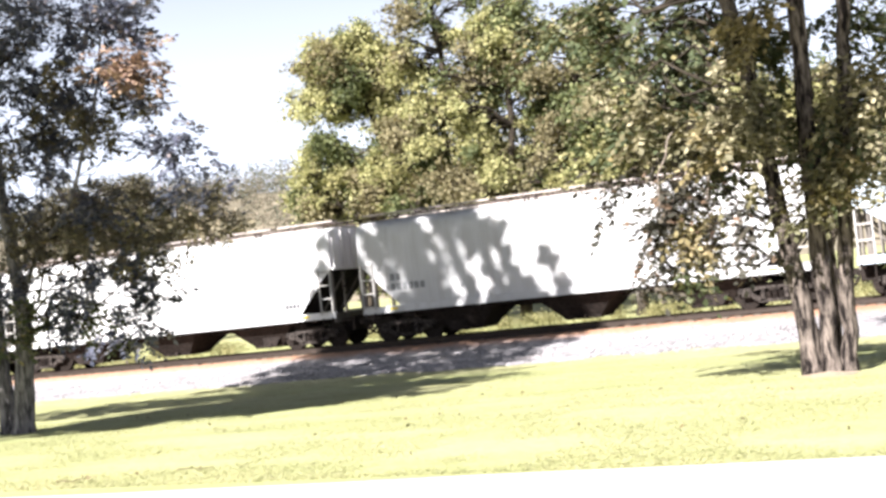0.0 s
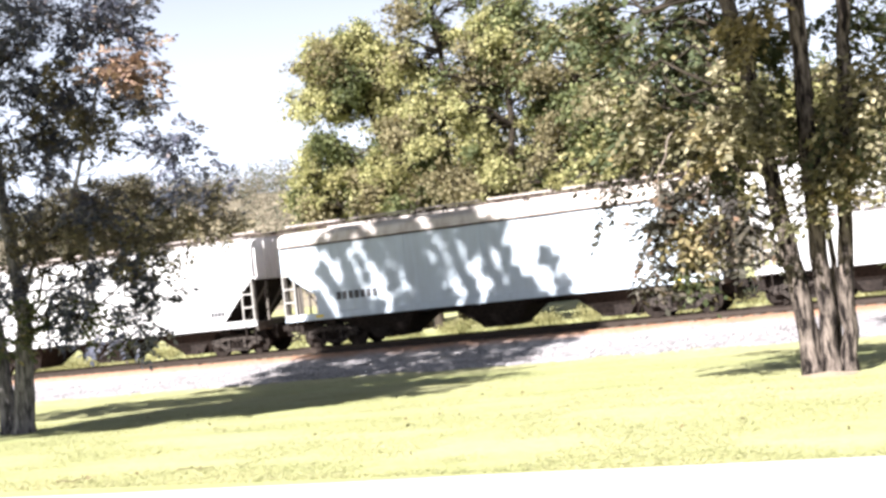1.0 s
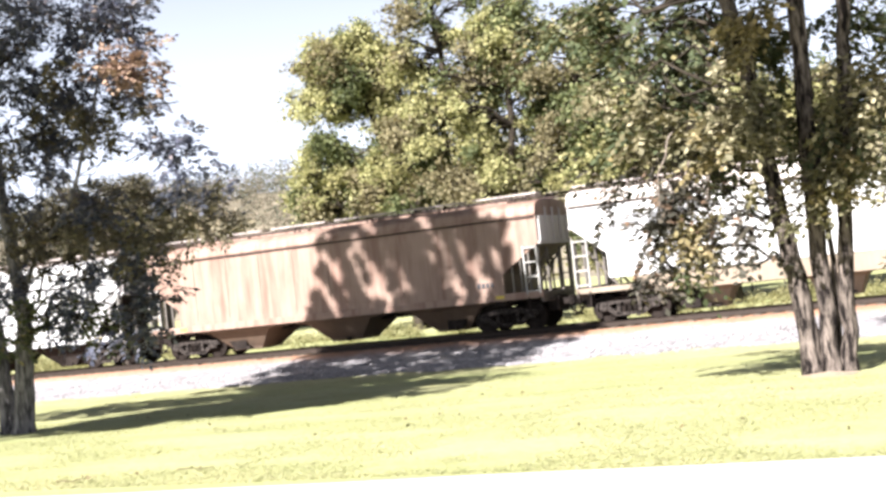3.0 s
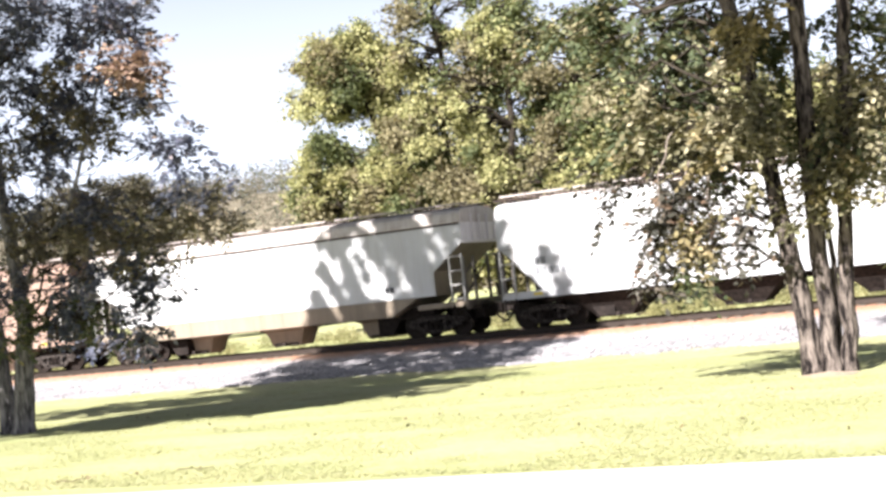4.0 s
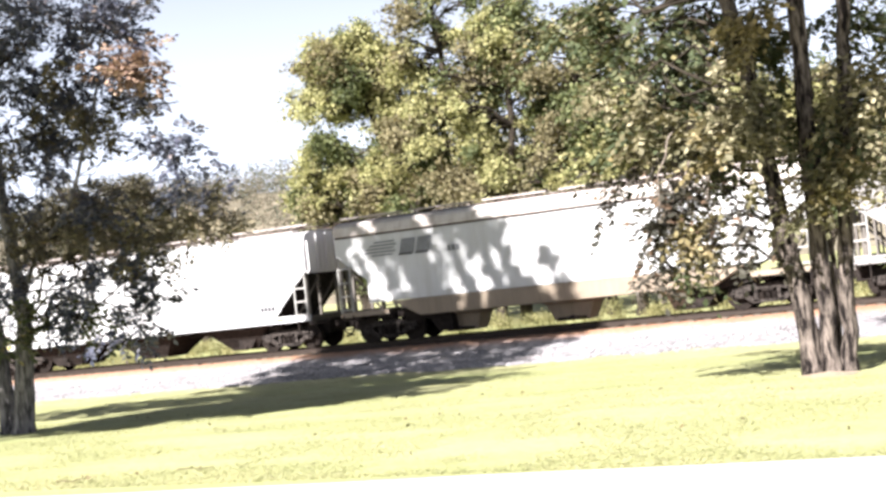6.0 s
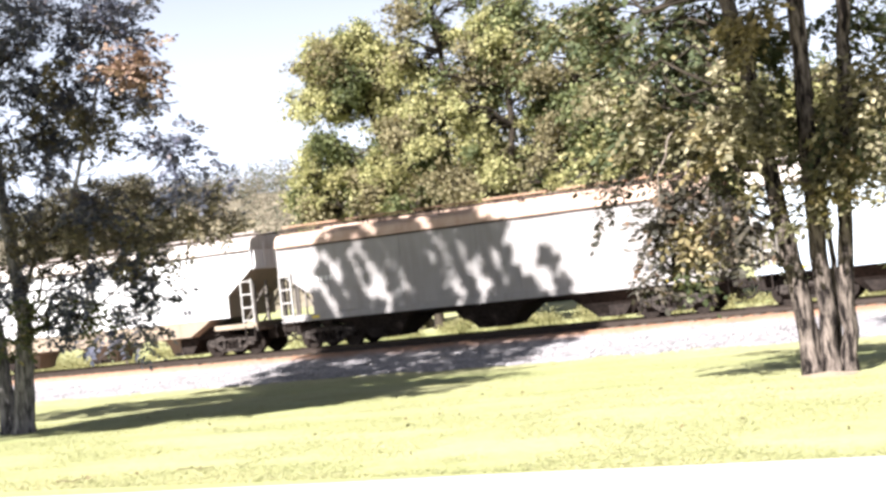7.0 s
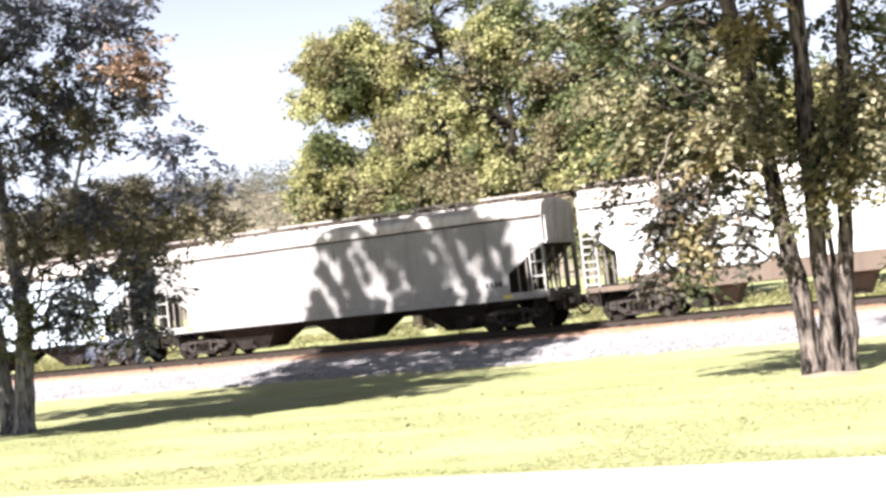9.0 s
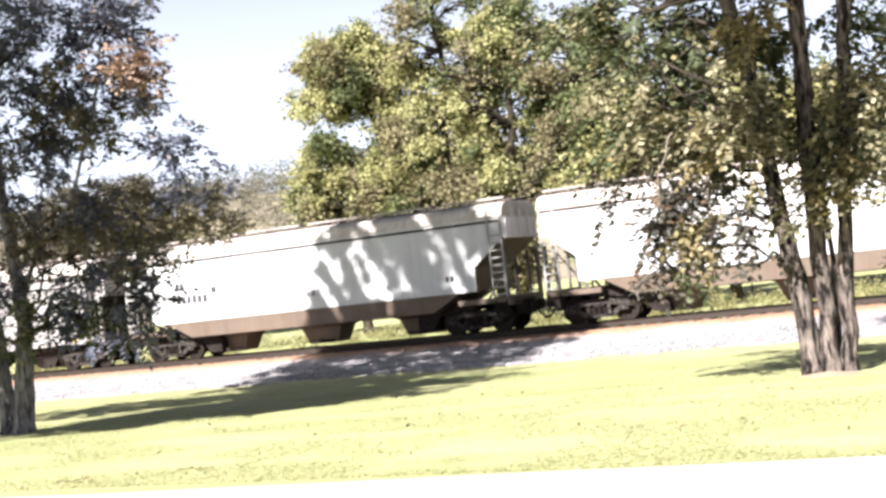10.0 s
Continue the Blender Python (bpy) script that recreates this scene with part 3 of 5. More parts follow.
# fuller parts of the crowns
CROWN_R = [
    (-5.34, 19.2, 5.25, 0.52, 0.33, 16, 0), (-4.94, 19.2, 4.56, 0.51, 0.36, 20, 0), (-5.70, 18.9, 4.84, 0.39, 0.24, 9, 0), (-4.43, 19.2, 5.12, 0.42, 0.30, 14, 0), (-3.55, 18.6, 4.75, 0.34, 0.3, 16, 0),
    (-3.6, 18.7, 4.4, 0.22, 0.16, 6, 0), (-2.23, 19.2, 4.74, 0.36, 0.24, 11, 0), (-2.2, 19.0, 3.79, 0.28, 0.28, 8, 0), (-2.55, 18.8, 3.42, 0.36, 0.24, 12, 0), (-5.10, 18.8, 4.08, 0.42, 0.25, 12, 0),
    (-4.70, 18.6, 3.74, 0.37, 0.25, 12, 0), (-4.87, 18.6, 3.31, 0.42, 0.25, 12, 0), (-3.20, 18.8, 3.27, 0.28, 0.32, 10, 0), (-2.27, 18.6, 3.00, 0.27, 0.23, 10, 0), (-3.88, 18.6, 4.68, 0.37, 0.24, 10, 0),
    (-4.60, 18.9, 4.17, 0.21, 0.21, 5, 0), (-6.16, 19.3, 5.55, 0.35, 0.16, 4, 0), (-6.77, 19.3, 5.21, 0.36, 0.18, 4, 0), (-7.24, 19.3, 5.39, 0.36, 0.27, 4, 0), (-5.14, 18.2, 3.00, 0.37, 0.18, 9, 2),
]
# front clumps in the yellow and gold leaf colours, which paint in sunlit leaves
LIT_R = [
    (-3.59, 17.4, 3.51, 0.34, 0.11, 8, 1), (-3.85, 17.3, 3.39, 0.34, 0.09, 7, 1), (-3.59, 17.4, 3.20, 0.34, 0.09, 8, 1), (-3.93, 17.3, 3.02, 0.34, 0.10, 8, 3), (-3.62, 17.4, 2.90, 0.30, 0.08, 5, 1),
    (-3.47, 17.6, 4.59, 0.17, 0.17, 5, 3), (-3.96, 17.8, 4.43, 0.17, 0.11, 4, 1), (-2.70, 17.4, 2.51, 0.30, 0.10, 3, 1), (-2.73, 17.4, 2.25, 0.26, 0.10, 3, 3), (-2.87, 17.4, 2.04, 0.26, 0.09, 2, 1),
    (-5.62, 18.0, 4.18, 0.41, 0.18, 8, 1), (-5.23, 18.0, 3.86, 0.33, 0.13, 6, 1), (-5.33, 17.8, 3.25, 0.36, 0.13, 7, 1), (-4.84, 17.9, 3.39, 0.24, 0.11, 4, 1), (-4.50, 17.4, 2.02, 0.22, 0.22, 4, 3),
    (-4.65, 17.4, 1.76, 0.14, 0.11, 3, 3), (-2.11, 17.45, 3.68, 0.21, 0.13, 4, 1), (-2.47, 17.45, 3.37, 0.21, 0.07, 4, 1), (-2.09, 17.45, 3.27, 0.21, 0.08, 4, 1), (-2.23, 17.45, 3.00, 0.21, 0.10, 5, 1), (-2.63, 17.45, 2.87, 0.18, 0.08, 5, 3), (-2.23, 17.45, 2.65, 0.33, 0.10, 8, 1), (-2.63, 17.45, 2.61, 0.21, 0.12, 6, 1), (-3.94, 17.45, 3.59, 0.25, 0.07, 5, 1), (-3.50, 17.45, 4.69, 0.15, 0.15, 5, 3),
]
FULL_L = [
    (-11.09, 15.6, 3.23, 0.42, 0.13, 10, 0), (-11.72, 15.7, 3.32, 0.38, 0.15, 8, 0), (-11.64, 15.6, 2.96, 0.46, 0.17, 8, 3), (-10.96, 15.5, 2.88, 0.33, 0.21, 6, 3), (-14.99, 16.4, 6.55, 0.66, 0.47, 20, 0),
    (-15.11, 16.4, 5.62, 0.66, 0.47, 18, 0), (-15.23, 16.4, 4.68, 0.66, 0.47, 18, 3), (-13.84, 16.3, 6.23, 0.46, 0.41, 16, 0), (-13.89, 16.2, 5.21, 0.45, 0.36, 14, 0), (-14.40, 16.1, 4.27, 0.55, 0.37, 12, 0),
    (-12.74, 16.0, 6.07, 0.31, 0.31, 14, 0), (-12.45, 15.8, 4.94, 0.26, 0.24, 8, 0), (-13.26, 15.8, 4.67, 0.44, 0.22, 10, 3), (-12.42, 15.5, 5.34, 0.32, 0.24, 14, 1), (-11.77, 15.6, 3.96, 0.32, 0.34, 12, 0),
    (-13.92, 16.0, 3.61, 0.54, 0.18, 8, 0), (-15.04, 16.0, 3.24, 0.55, 0.28, 12, 3), (-13.25, 15.8, 3.03, 0.62, 0.22, 12, 3),
]
SKIRT_MORE_L = [
    (-15.22, 15.9, 3.03, 0.55, 0.32, 12, 3), (-14.30, 15.7, 2.66, 0.49, 0.25, 10, 3), (-13.56, 15.6, 2.36, 0.48, 0.26, 10, 0), (-12.72, 15.5, 2.19, 0.39, 0.24, 10, 0), (-12.15, 15.4, 1.84, 0.29, 0.24, 8, 0),
    (-15.05, 15.8, 2.23, 0.46, 0.32, 10, 0), (-14.17, 15.5, 1.85, 0.44, 0.27, 10, 0), (-13.34, 15.5, 1.64, 0.43, 0.24, 9, 2), (-12.52, 15.4, 1.45, 0.34, 0.17, 6, 0), (-15.66, 16.2, 3.79, 0.42, 0.38, 10, 0),
    (-13.85, 15.7, 2.97, 0.53, 0.18, 8, 3), (-12.58, 15.6, 2.69, 0.47, 0.19, 10, 3), (-15.25, 15.6, 1.53, 0.27, 0.23, 4, 2),
]
# crown above the view, which shades the embankment and the passing cars
UPPER_L = [(-15.2, 16.5, 7.9, 1.7, 1.2, 80, 0), (-17.3, 16.6, 8.6, 1.8, 1.4, 90, 0), (-16.9, 16.6, 10.6, 1.4, 1.1, 60, 0),
           (-14.6, 13.6, 7.0, 1.5, 0.9, 46, 0), (-17.2, 13.8, 7.2, 1.6, 1.0, 46, 0)]
UPPER_R = [(-6.0, 22.0, 9.3, 0.5, 0.4, 22, 0), (-5.0, 22.0, 9.1, 0.6, 0.4, 24, 0), (-4.2, 22.0, 9.4, 0.6, 0.4, 24, 0),
           (-3.6, 18.0, 6.8, 1.8, 1.0, 28, 0), (-1.2, 18.2, 7.6, 2.4, 1.6, 36, 0), (-2.6, 18.0, 9.4, 2.2, 1.6, 30, 0), (0.4, 18.5, 10.0, 2.0, 1.6, 32, 0), (-1.0, 18.2, 12.0, 1.8, 1.4, 26, 0),
           # unseen clumps at y 13, added to keep the sun off the stems
           (-4.0, 13.0, 7.5, 0.5, 0.45, 50, 0), (-3.1, 13.0, 7.4, 0.5, 0.6, 50, 0), (-2.4, 13.0, 7.2, 0.5, 0.6, 46, 0),
           (-3.5, 13.0, 5.4, 0.25, 0.4, 24, 0), (-2.95, 13.0, 5.3, 0.25, 0.4, 24, 0), (-3.5, 13.0, 6.3, 0.25, 0.4, 24, 0), (-2.9, 13.0, 6.3, 0.25, 0.4, 24, 0), (-3.5, 13.0, 5.85, 0.28, 0.3, 30, 0), (-3.0, 13.0, 5.85, 0.28, 0.3, 30, 0), (-3.55, 13.0, 6.85, 0.3, 0.25, 30, 0), (-2.95, 13.0, 6.85, 0.3, 0.25, 30, 0),
           (-4.25, 13.0, 8.4, 0.6, 0.9, 50, 0), (-3.5, 13.0, 8.5, 0.6, 0.9, 50, 0), (-2.8, 13.0, 8.5, 0.6, 0.9, 50, 0)]


def filled_crown(rows, step, radius, rise, twigs, y, seed, holes):
    """Crown lobes laid in rows: height, first and last place along the row, chance of a gap."""
    rng = random.Random(seed)
    out = []
    for z, x0, x1, gap in rows:
        n = max(2, int(round((x1 - x0) / step)))
        for i in range(n + 1):
            if rng.random() < gap * holes:
                continue
            out.append((x0 + (x1 - x0) * i / n + rng.uniform(-0.3, 0.3), y + rng.uniform(-0.8, 0.8), z + rng.uniform(-0.3, 0.3), radius * rng.uniform(0.8, 1.15), rise * rng.uniform(0.8, 1.15), twigs, 0))
    return out


BESIDE = filled_crown([(8.5, -23.4, -17.2, 0.15), (10.2, -24.9, -17.4, 0.05), (11.8, -26.0, -17.9, 0.0), (13.4, -26.6, -18.2, 0.0), (15.0, -26.7, -18.2, 0.05)],
                      1.6, 1.05, 0.95, 34, 16.8, 3, 1.0)
# ragged top of the crown, with long chinks of light between the shoots: from, to, width
CHINKS = [((-27.1, 17.9), (-26.1, 16.1), 0.2), ((-26.6, 18.7), (-25.75, 16.85), 0.18), ((-25.3, 19.2), (-24.76, 18.05), 0.3), ((-24.9, 18.4), (-24.0, 16.3), 0.37), ((-25.6, 18.6), (-24.95, 17.0), 0.08),
          ((-24.05, 18.5), (-23.2, 16.8), 0.18), ((-21.95, 18.8), (-21.2, 16.5), 0.3), ((-21.3, 18.7), (-20.6, 16.9), 0.1), ((-22.5, 18.5), (-21.8, 16.9), 0.06), ((-20.5, 17.8), (-20.35, 16.3), 0.2),
          ((-19.2, 18.5), (-18.75, 17.0), 0.26), ((-18.9, 18.1), (-17.8, 16.2), 0.34), ((-20.0, 18.2), (-19.4, 16.7), 0.06), ((-22.6, 19.7), (-22.3, 18.9), 0.3), ((-25.1, 19.8), (-24.4, 19.0), 0.3)]
shoot = random.Random(17)


def off_chinks(x, z):
    """How far a place lies outside the nearest chink."""
    best = 9.0
    for (xa, za), (xb, zb), w in CHINKS:
        f = min(1.0, max(0.0, ((x - xa) * (xb - xa) + (z - za) * (zb - za)) / ((xb - xa) ** 2 + (zb - za) ** 2)))
        best = min(best, math.hypot(x - xa - f * (xb - xa), z - za - f * (zb - za)) - w * 0.27 * (0.6 + 0.8 * math.sin(math.pi * f) ** 0.5))
    return best


for i in range(1830):
    x, z = shoot.uniform(-27.6, -16.8), shoot.uniform(14.6, 20.4)
    top = float(np.interp(x, [-27.45, -27.1, -26.7, -26.0, -24.8, -23.0, -21.2, -20.6, -20.45, -19.8, -19.2, -18.9, -18.7, -18.2, -17.9, -17.6, -17.2, -17.0],
                          [16.3, 17.5, 19.2, 20.0, 20.25, 20.3, 20.25, 19.9, 19.2, 19.05, 18.85, 18.0, 17.5, 18.0, 17.9, 17.2, 16.2, 15.6]))
    gap = off_chinks(x, z)
    if z < top - 0.05 and gap > 0.15:
        BESIDE.append((x, 16.8 + shoot.uniform(-0.3, 0.3), z, min(0.26, gap - 0.12), min(0.26, gap - 0.12), 3, 0))
for z, x0, x1 in ((6.3, -19.4, -17.0), (7.1, -20.4, -17.2), (7.9, -21.6, -17.6), (8.7, -23.4, -17.9), (9.4, -24.6, -16.9), (10.8, -25.6, -17.0), (12.4, -26.6, -17.0), (14.0, -27.2, -17.0)):
    for i in range(25):
        BESIDE.append((x0 + (x1 - x0) * i / 24 + shoot.uniform(-0.2, 0.2), 16.8 + shoot.uniform(-0.6, 0.6), z + shoot.uniform(-0.3, 0.3), 0.62, 0.62, 14, 0))

# low skirt of the crown
for z, x0, x1 in ((2.3, -20.2, -18.8), (2.9, -20.9, -18.4), (3.5, -21.6, -18.0), (4.1, -21.9, -17.7), (4.7, -22.0, -17.6), (5.3, -22.3, -17.6), (5.9, -21.2, -17.5)):
    n = int((x1 - x0) / 0.5)
    for i in range(n + 1):
        BESIDE.append((x0 + (x1 - x0) * i / n + shoot.uniform(-0.15, 0.15), 16.8 + shoot.uniform(-0.3, 0.3), z + shoot.uniform(-0.15, 0.15), 0.45, 0.4, 11, 0))
for x, z in ((-23.1, 5.2), (-23.6, 4.7), (-22.9, 3.9), (-23.9, 5.9), (-22.0, 3.0), (-23.4, 3.5)):
    BESIDE.append((x, 16.8, z, 0.4, 0.2, 7, 0))

# crown of an unseen tree by the road, beside the view, added to shade the lawn at the foot of its neighbour
ROADSIDE_SHADE = []
for z, x0, x1 in ((4.35, -17.4, -14.6), (5.2, -16.8, -12.9), (6.1, -17.0, -13.1), (7.0, -17.2, -13.4), (7.9, -17.2, -13.7), (8.8, -17.0, -14.0), (9.7, -16.8, -14.8)):
    n = int((x1 - x0) / 0.75)
    for i in range(n + 1):
        ROADSIDE_SHADE.append((x0 + (x1 - x0) * i / n + shoot.uniform(-0.2, 0.2), 10.4 + shoot.uniform(-0.7, 0.7), z + 0.09 * (x0 + (x1 - x0) * i / n + 14.0) + shoot.uniform(-0.15, 0.15), 0.62, 0.5, 20, 0))

# boughs that the breeze moves: hinge, middle, reach, and seconds with the shift sideways and up
SWAYING = [((-13.4, 15.8, 4.9), (-12.72, 15.5, 5.23), 0.62, [(0, -0.02, -0.03), (1, -0.04, -0.03), (2, -0.04, 0.01), (2.5, -0.05, 0.01), (4, 0.0, 0.0), (5.5, -0.01, 0.0), (7, 0.02, 0.0), (10, 0.02, 0.0)]),
           ((-12.7, 15.7, 3.4), (-12.05, 15.6, 4.04), 0.7, [(0, -0.02, 0.02), (0.5, 0.0, 0.0), (1, -0.03, 0.02), (2, 0.0, 0.0), (4, 0.01, -0.01), (5.5, 0.0, 0.0), (7, -0.02, 0.0), (8, -0.05, 0.04), (8.5, -0.05, 0.03), (9, -0.03, 0.0), (10, -0.02, 0.0)]),
           ((-14.2, 16.3, 5.6), (-13.1, 16.0, 5.98), 0.7, [(0, 0.03, 0.0), (0.5, 0.0, 0.02), (2.5, -0.02, 0.02), (4, 0.01, 0.0), (5.5, -0.02, 0.0), (7, -0.04, -0.01), (9, -0.04, 0.01), (10, -0.02, 0.0)])]

tree("tall shade tree with dusky green leaves and rusty patches", (-15.85, 16.15, -0.16),
     [([(-15.86, 16.15, -0.2), (-15.72, 16.15, 0.8), (-15.6, 16.15, 1.5), (-15.65, 16.15, 2.3), (-15.9, 16.2, 4.0), (-16.2, 16.5, 7.5), (-16.8, 16.6, 10.5)], 0.18, 0.05),
      ([(-16.3, 16.3, -0.2), (-16.4, 16.35, 1.2), (-16.9, 16.5, 3.0), (-17.6, 16.6, 5.5), (-17.6, 16.6, 8.5)], 0.15, 0.05),
      ([(-15.65, 16.15, 2.1), (-15.0, 16.0, 2.75), (-14.0, 15.8, 3.6), (-13.4, 15.8, 4.8), (-13.2, 15.9, 6.0)], 0.05, 0.015)],
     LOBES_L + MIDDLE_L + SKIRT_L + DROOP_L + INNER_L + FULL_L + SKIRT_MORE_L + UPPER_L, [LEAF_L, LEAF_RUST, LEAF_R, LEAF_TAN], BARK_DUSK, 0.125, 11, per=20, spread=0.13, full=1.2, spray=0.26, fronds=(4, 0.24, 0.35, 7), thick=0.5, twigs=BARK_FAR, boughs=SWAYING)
tree("tall spreading shade tree with dusky green leaves, on the lawn", (-22.3, 16.8, -0.2),
     [([(-22.3, 16.8, -0.25), (-22.2, 16.8, 2.5), (-22.4, 16.8, 8.0), (-22.2, 16.8, 17.0)], 0.34, 0.08), ([(-22.25, 16.8, 3.2), (-21.0, 16.8, 8.0), (-19.6, 16.8, 14.5)], 0.17, 0.05), ([(-22.3, 16.8, 4.0), (-24.2, 16.8, 9.0), (-25.6, 16.8, 14.0)], 0.17, 0.05)],
     BESIDE, [LEAF_L], BARK_DUSK, 0.15, 14, per=8, spread=0.05, full=4.0, spray=0.06, thick=0.12, twig=0.006)
tree("unseen leafy tree with dusky green leaves by the road, added for shade", (-15.2, 11.2, 0.0),
     [([(-15.2, 11.2, -0.05), (-15.1, 11.1, 2.5), (-14.9, 10.6, 6.0), (-15.6, 10.4, 9.5)], 0.24, 0.06), ([(-15.1, 11.1, 2.3), (-13.6, 10.6, 4.6), (-12.4, 10.4, 6.4)], 0.12, 0.04)],
     ROADSIDE_SHADE, [LEAF_L], BARK_DUSK, 0.15, 15, per=22, spread=0.16, full=4.0, spray=0.22)
tree("several-stemmed shade tree with broad yellowing leaves, on the lawn", (-3.1, 18.05, -0.23),
     [([(-3.29, 18.0, -0.28), (-3.32, 18.0, 0.5), (-3.38, 18.0, 1.15), (-3.5, 18.0, 1.93), (-3.6, 18.0, 2.85), (-3.72, 18.0, 4.2), (-4.1, 18.0, 6.0), (-4.3, 18.0, 7.0)], 0.15, 0.09),
      ([(-3.02, 18.05, -0.28), (-3.04, 18.05, 0.9), (-3.05, 18.05, 2.0), (-3.04, 18.05, 2.8), (-3.0, 18.05, 3.7), (-2.97, 18.05, 5.2), (-2.6, 18.1, 9.0)], 0.12, 0.115),
      ([(-2.83, 18.1, -0.28), (-2.75, 18.1, 0.95), (-2.6, 18.1, 2.6), (-2.46, 18.1, 3.73), (-2.37, 18.1, 4.9), (-1.2, 18.2, 9.5), (-0.4, 18.2, 12.0)], 0.11, 0.08),
      ([(-2.98, 18.3, -0.28), (-2.93, 18.3, 1.0), (-2.95, 18.35, 2.2), (-3.0, 18.4, 3.4)], 0.055, 0.02)],
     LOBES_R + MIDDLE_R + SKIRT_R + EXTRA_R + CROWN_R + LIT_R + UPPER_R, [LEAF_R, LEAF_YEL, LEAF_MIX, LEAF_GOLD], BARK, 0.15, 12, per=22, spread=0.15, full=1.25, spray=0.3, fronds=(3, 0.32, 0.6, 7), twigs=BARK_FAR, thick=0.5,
     shoots=[([(-4.2, 17.6, 3.1), (-4.34, 17.5, 2.43), (-4.34, 17.5, 1.8), (-4.41, 17.5, 1.42), (-4.41, 17.5, 0.95)], 0.016), ([(-4.6, 17.7, 2.9), (-4.73, 17.5, 2.32), (-4.75, 17.5, 1.77), (-4.83, 17.5, 1.23)], 0.014),
             ([(-4.75, 17.7, 3.4), (-4.83, 17.5, 3.2), (-5.02, 17.5, 2.59), (-5.04, 17.5, 2.2)], 0.014)])


def grown(label, x, y, top, foot, radius, mats, seed, lobes=20, leaf=0.23, group="trees behind the railway", per=13, lean=0.0):
    """A free-standing wood-edge tree: broad flattened lobes stand out of a shaded inside, with gaps between them. lean: how far the foot stands off the crown."""
    rng = np.random.default_rng(seed)
    out = []
    for i in range(lobes):
        f = (i + 0.5) / lobes
        z = foot + (top - foot) * (0.05 + 0.87 * f)
        wide = radius * (1.0 - 0.6 * max(0.0, f - 0.35) ** 1.2 / 0.6)
        a = i * 2.4 + rng.uniform(-0.5, 0.5)
        d = wide * rng.uniform(0.55, 1.05)
        r = radius * rng.uniform(0.22, 0.46)
        kind = int(rng.integers(0, len(mats)))
        # every lobe is a huddle of uneven clumps, higher than wide
        for k in range(4):
            q = r * rng.uniform(0.32, 0.62)
            out.append((x + d * math.cos(a) + r * rng.uniform(-0.72, 0.72), y + d * math.sin(a) + r * rng.uniform(-0.72, 0.72), z + r * rng.uniform(-0.6, 0.6), q, q * rng.uniform(0.55, 1.15), int(5 + 19 * r / radius), kind))
        # inside clumps use the last leaf colour; deep green there paints in the shade
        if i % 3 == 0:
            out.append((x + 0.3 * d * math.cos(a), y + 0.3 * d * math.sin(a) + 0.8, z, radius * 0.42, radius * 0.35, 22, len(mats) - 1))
        if i % 2 == 0:
            s = wide * rng.uniform(1.05, 1.25)
            out.append((x + s * math.cos(a), y + s * math.sin(a), z + rng.uniform(-0.4, 0.8), radius * 0.1, radius * 0.09, 7, int(rng.integers(0, len(mats)))))
    bx = x + lean
    stem = ((bx, y, -1.1), (bx + rng.uniform(-0.2, 0.2) - lean * 0.1, y, foot * 0.6), (x + rng.uniform(-0.4, 0.4) + lean * 0.2, y, (foot + top) / 2), (x + rng.uniform(-0.5, 0.5), y, top - 1.5))
    fork = ((bx + 0.2, y, foot * 0.4), (x + lean * 0.6 + radius * 0.35, y + 0.3, foot + 1.5), (x + radius * 0.5, y, (foot + top) / 2))
    return tree(label, (bx, y, -1.0), [(stem, 0.34, 0.09), (fork, 0.2, 0.06)], out, mats, BARK_FAR, leaf, seed, per=per, spread=0.26, group=group, twig=0.03, thick=1.6, shell=0.3, full=1.9, spray=0.5, twigs=BARK_FAR, order=2.5)


OLIVE = "tall leafy tree with sunlit olive-green crown behind the track"
for i, (x, y, top, foot, rad, lean) in enumerate([(-38.0, 68, 17.6, 12.2, 3.3, 3.6), (-38.7, 66, 11.7, 1.5, 2.9, 1.5), (-35.4, 67, 11.5, 1.8, 2.6, 1.0), (-32.3, 69, 22.0, 5.5, 4.8, 0.0), (-33.0, 66, 13.0, 1.5, 2.9, 0.4),
                                                  (-27.6, 67, 18.0, 6.5, 4.2, 0.0), (-27.4, 63, 8.2, 1.2, 2.4, 0.0), (-22.8, 68, 16.2, 5.5, 3.8, 0.0), (-19.6, 63, 11.0, 1.5, 3.3, 0.0), (-15.6, 67, 11.4, 3.0, 4.0, 0.0),
                                                  (-11.0, 66, 10.4, 2.5, 4.4, 0.0), (-4.0, 67, 10.0, 2.5, 4.6, 0.0), (4.0, 68, 10.5, 3.0, 5.0, 0.0)]):
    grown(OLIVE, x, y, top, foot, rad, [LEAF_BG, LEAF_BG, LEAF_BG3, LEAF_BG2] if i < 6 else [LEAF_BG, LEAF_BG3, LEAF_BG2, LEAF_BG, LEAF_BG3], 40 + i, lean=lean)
for i, (x, y, top, foot, rad) in enumerate([(-54.8, 74, 10.3, 3.0, 3.8), (-59.5, 76, 11.5, 3.0, 4.4), (-64.0, 78, 12.5, 3.0, 4.6), (-71.0, 80, 13.0, 3.0, 5.0)]):
    grown("brownish green tree at the field edge behind the track", x, y, top, foot, rad, [LEAF_EDGE, LEAF_FAR], 70 + i, lobes=16, leaf=0.16, per=20)


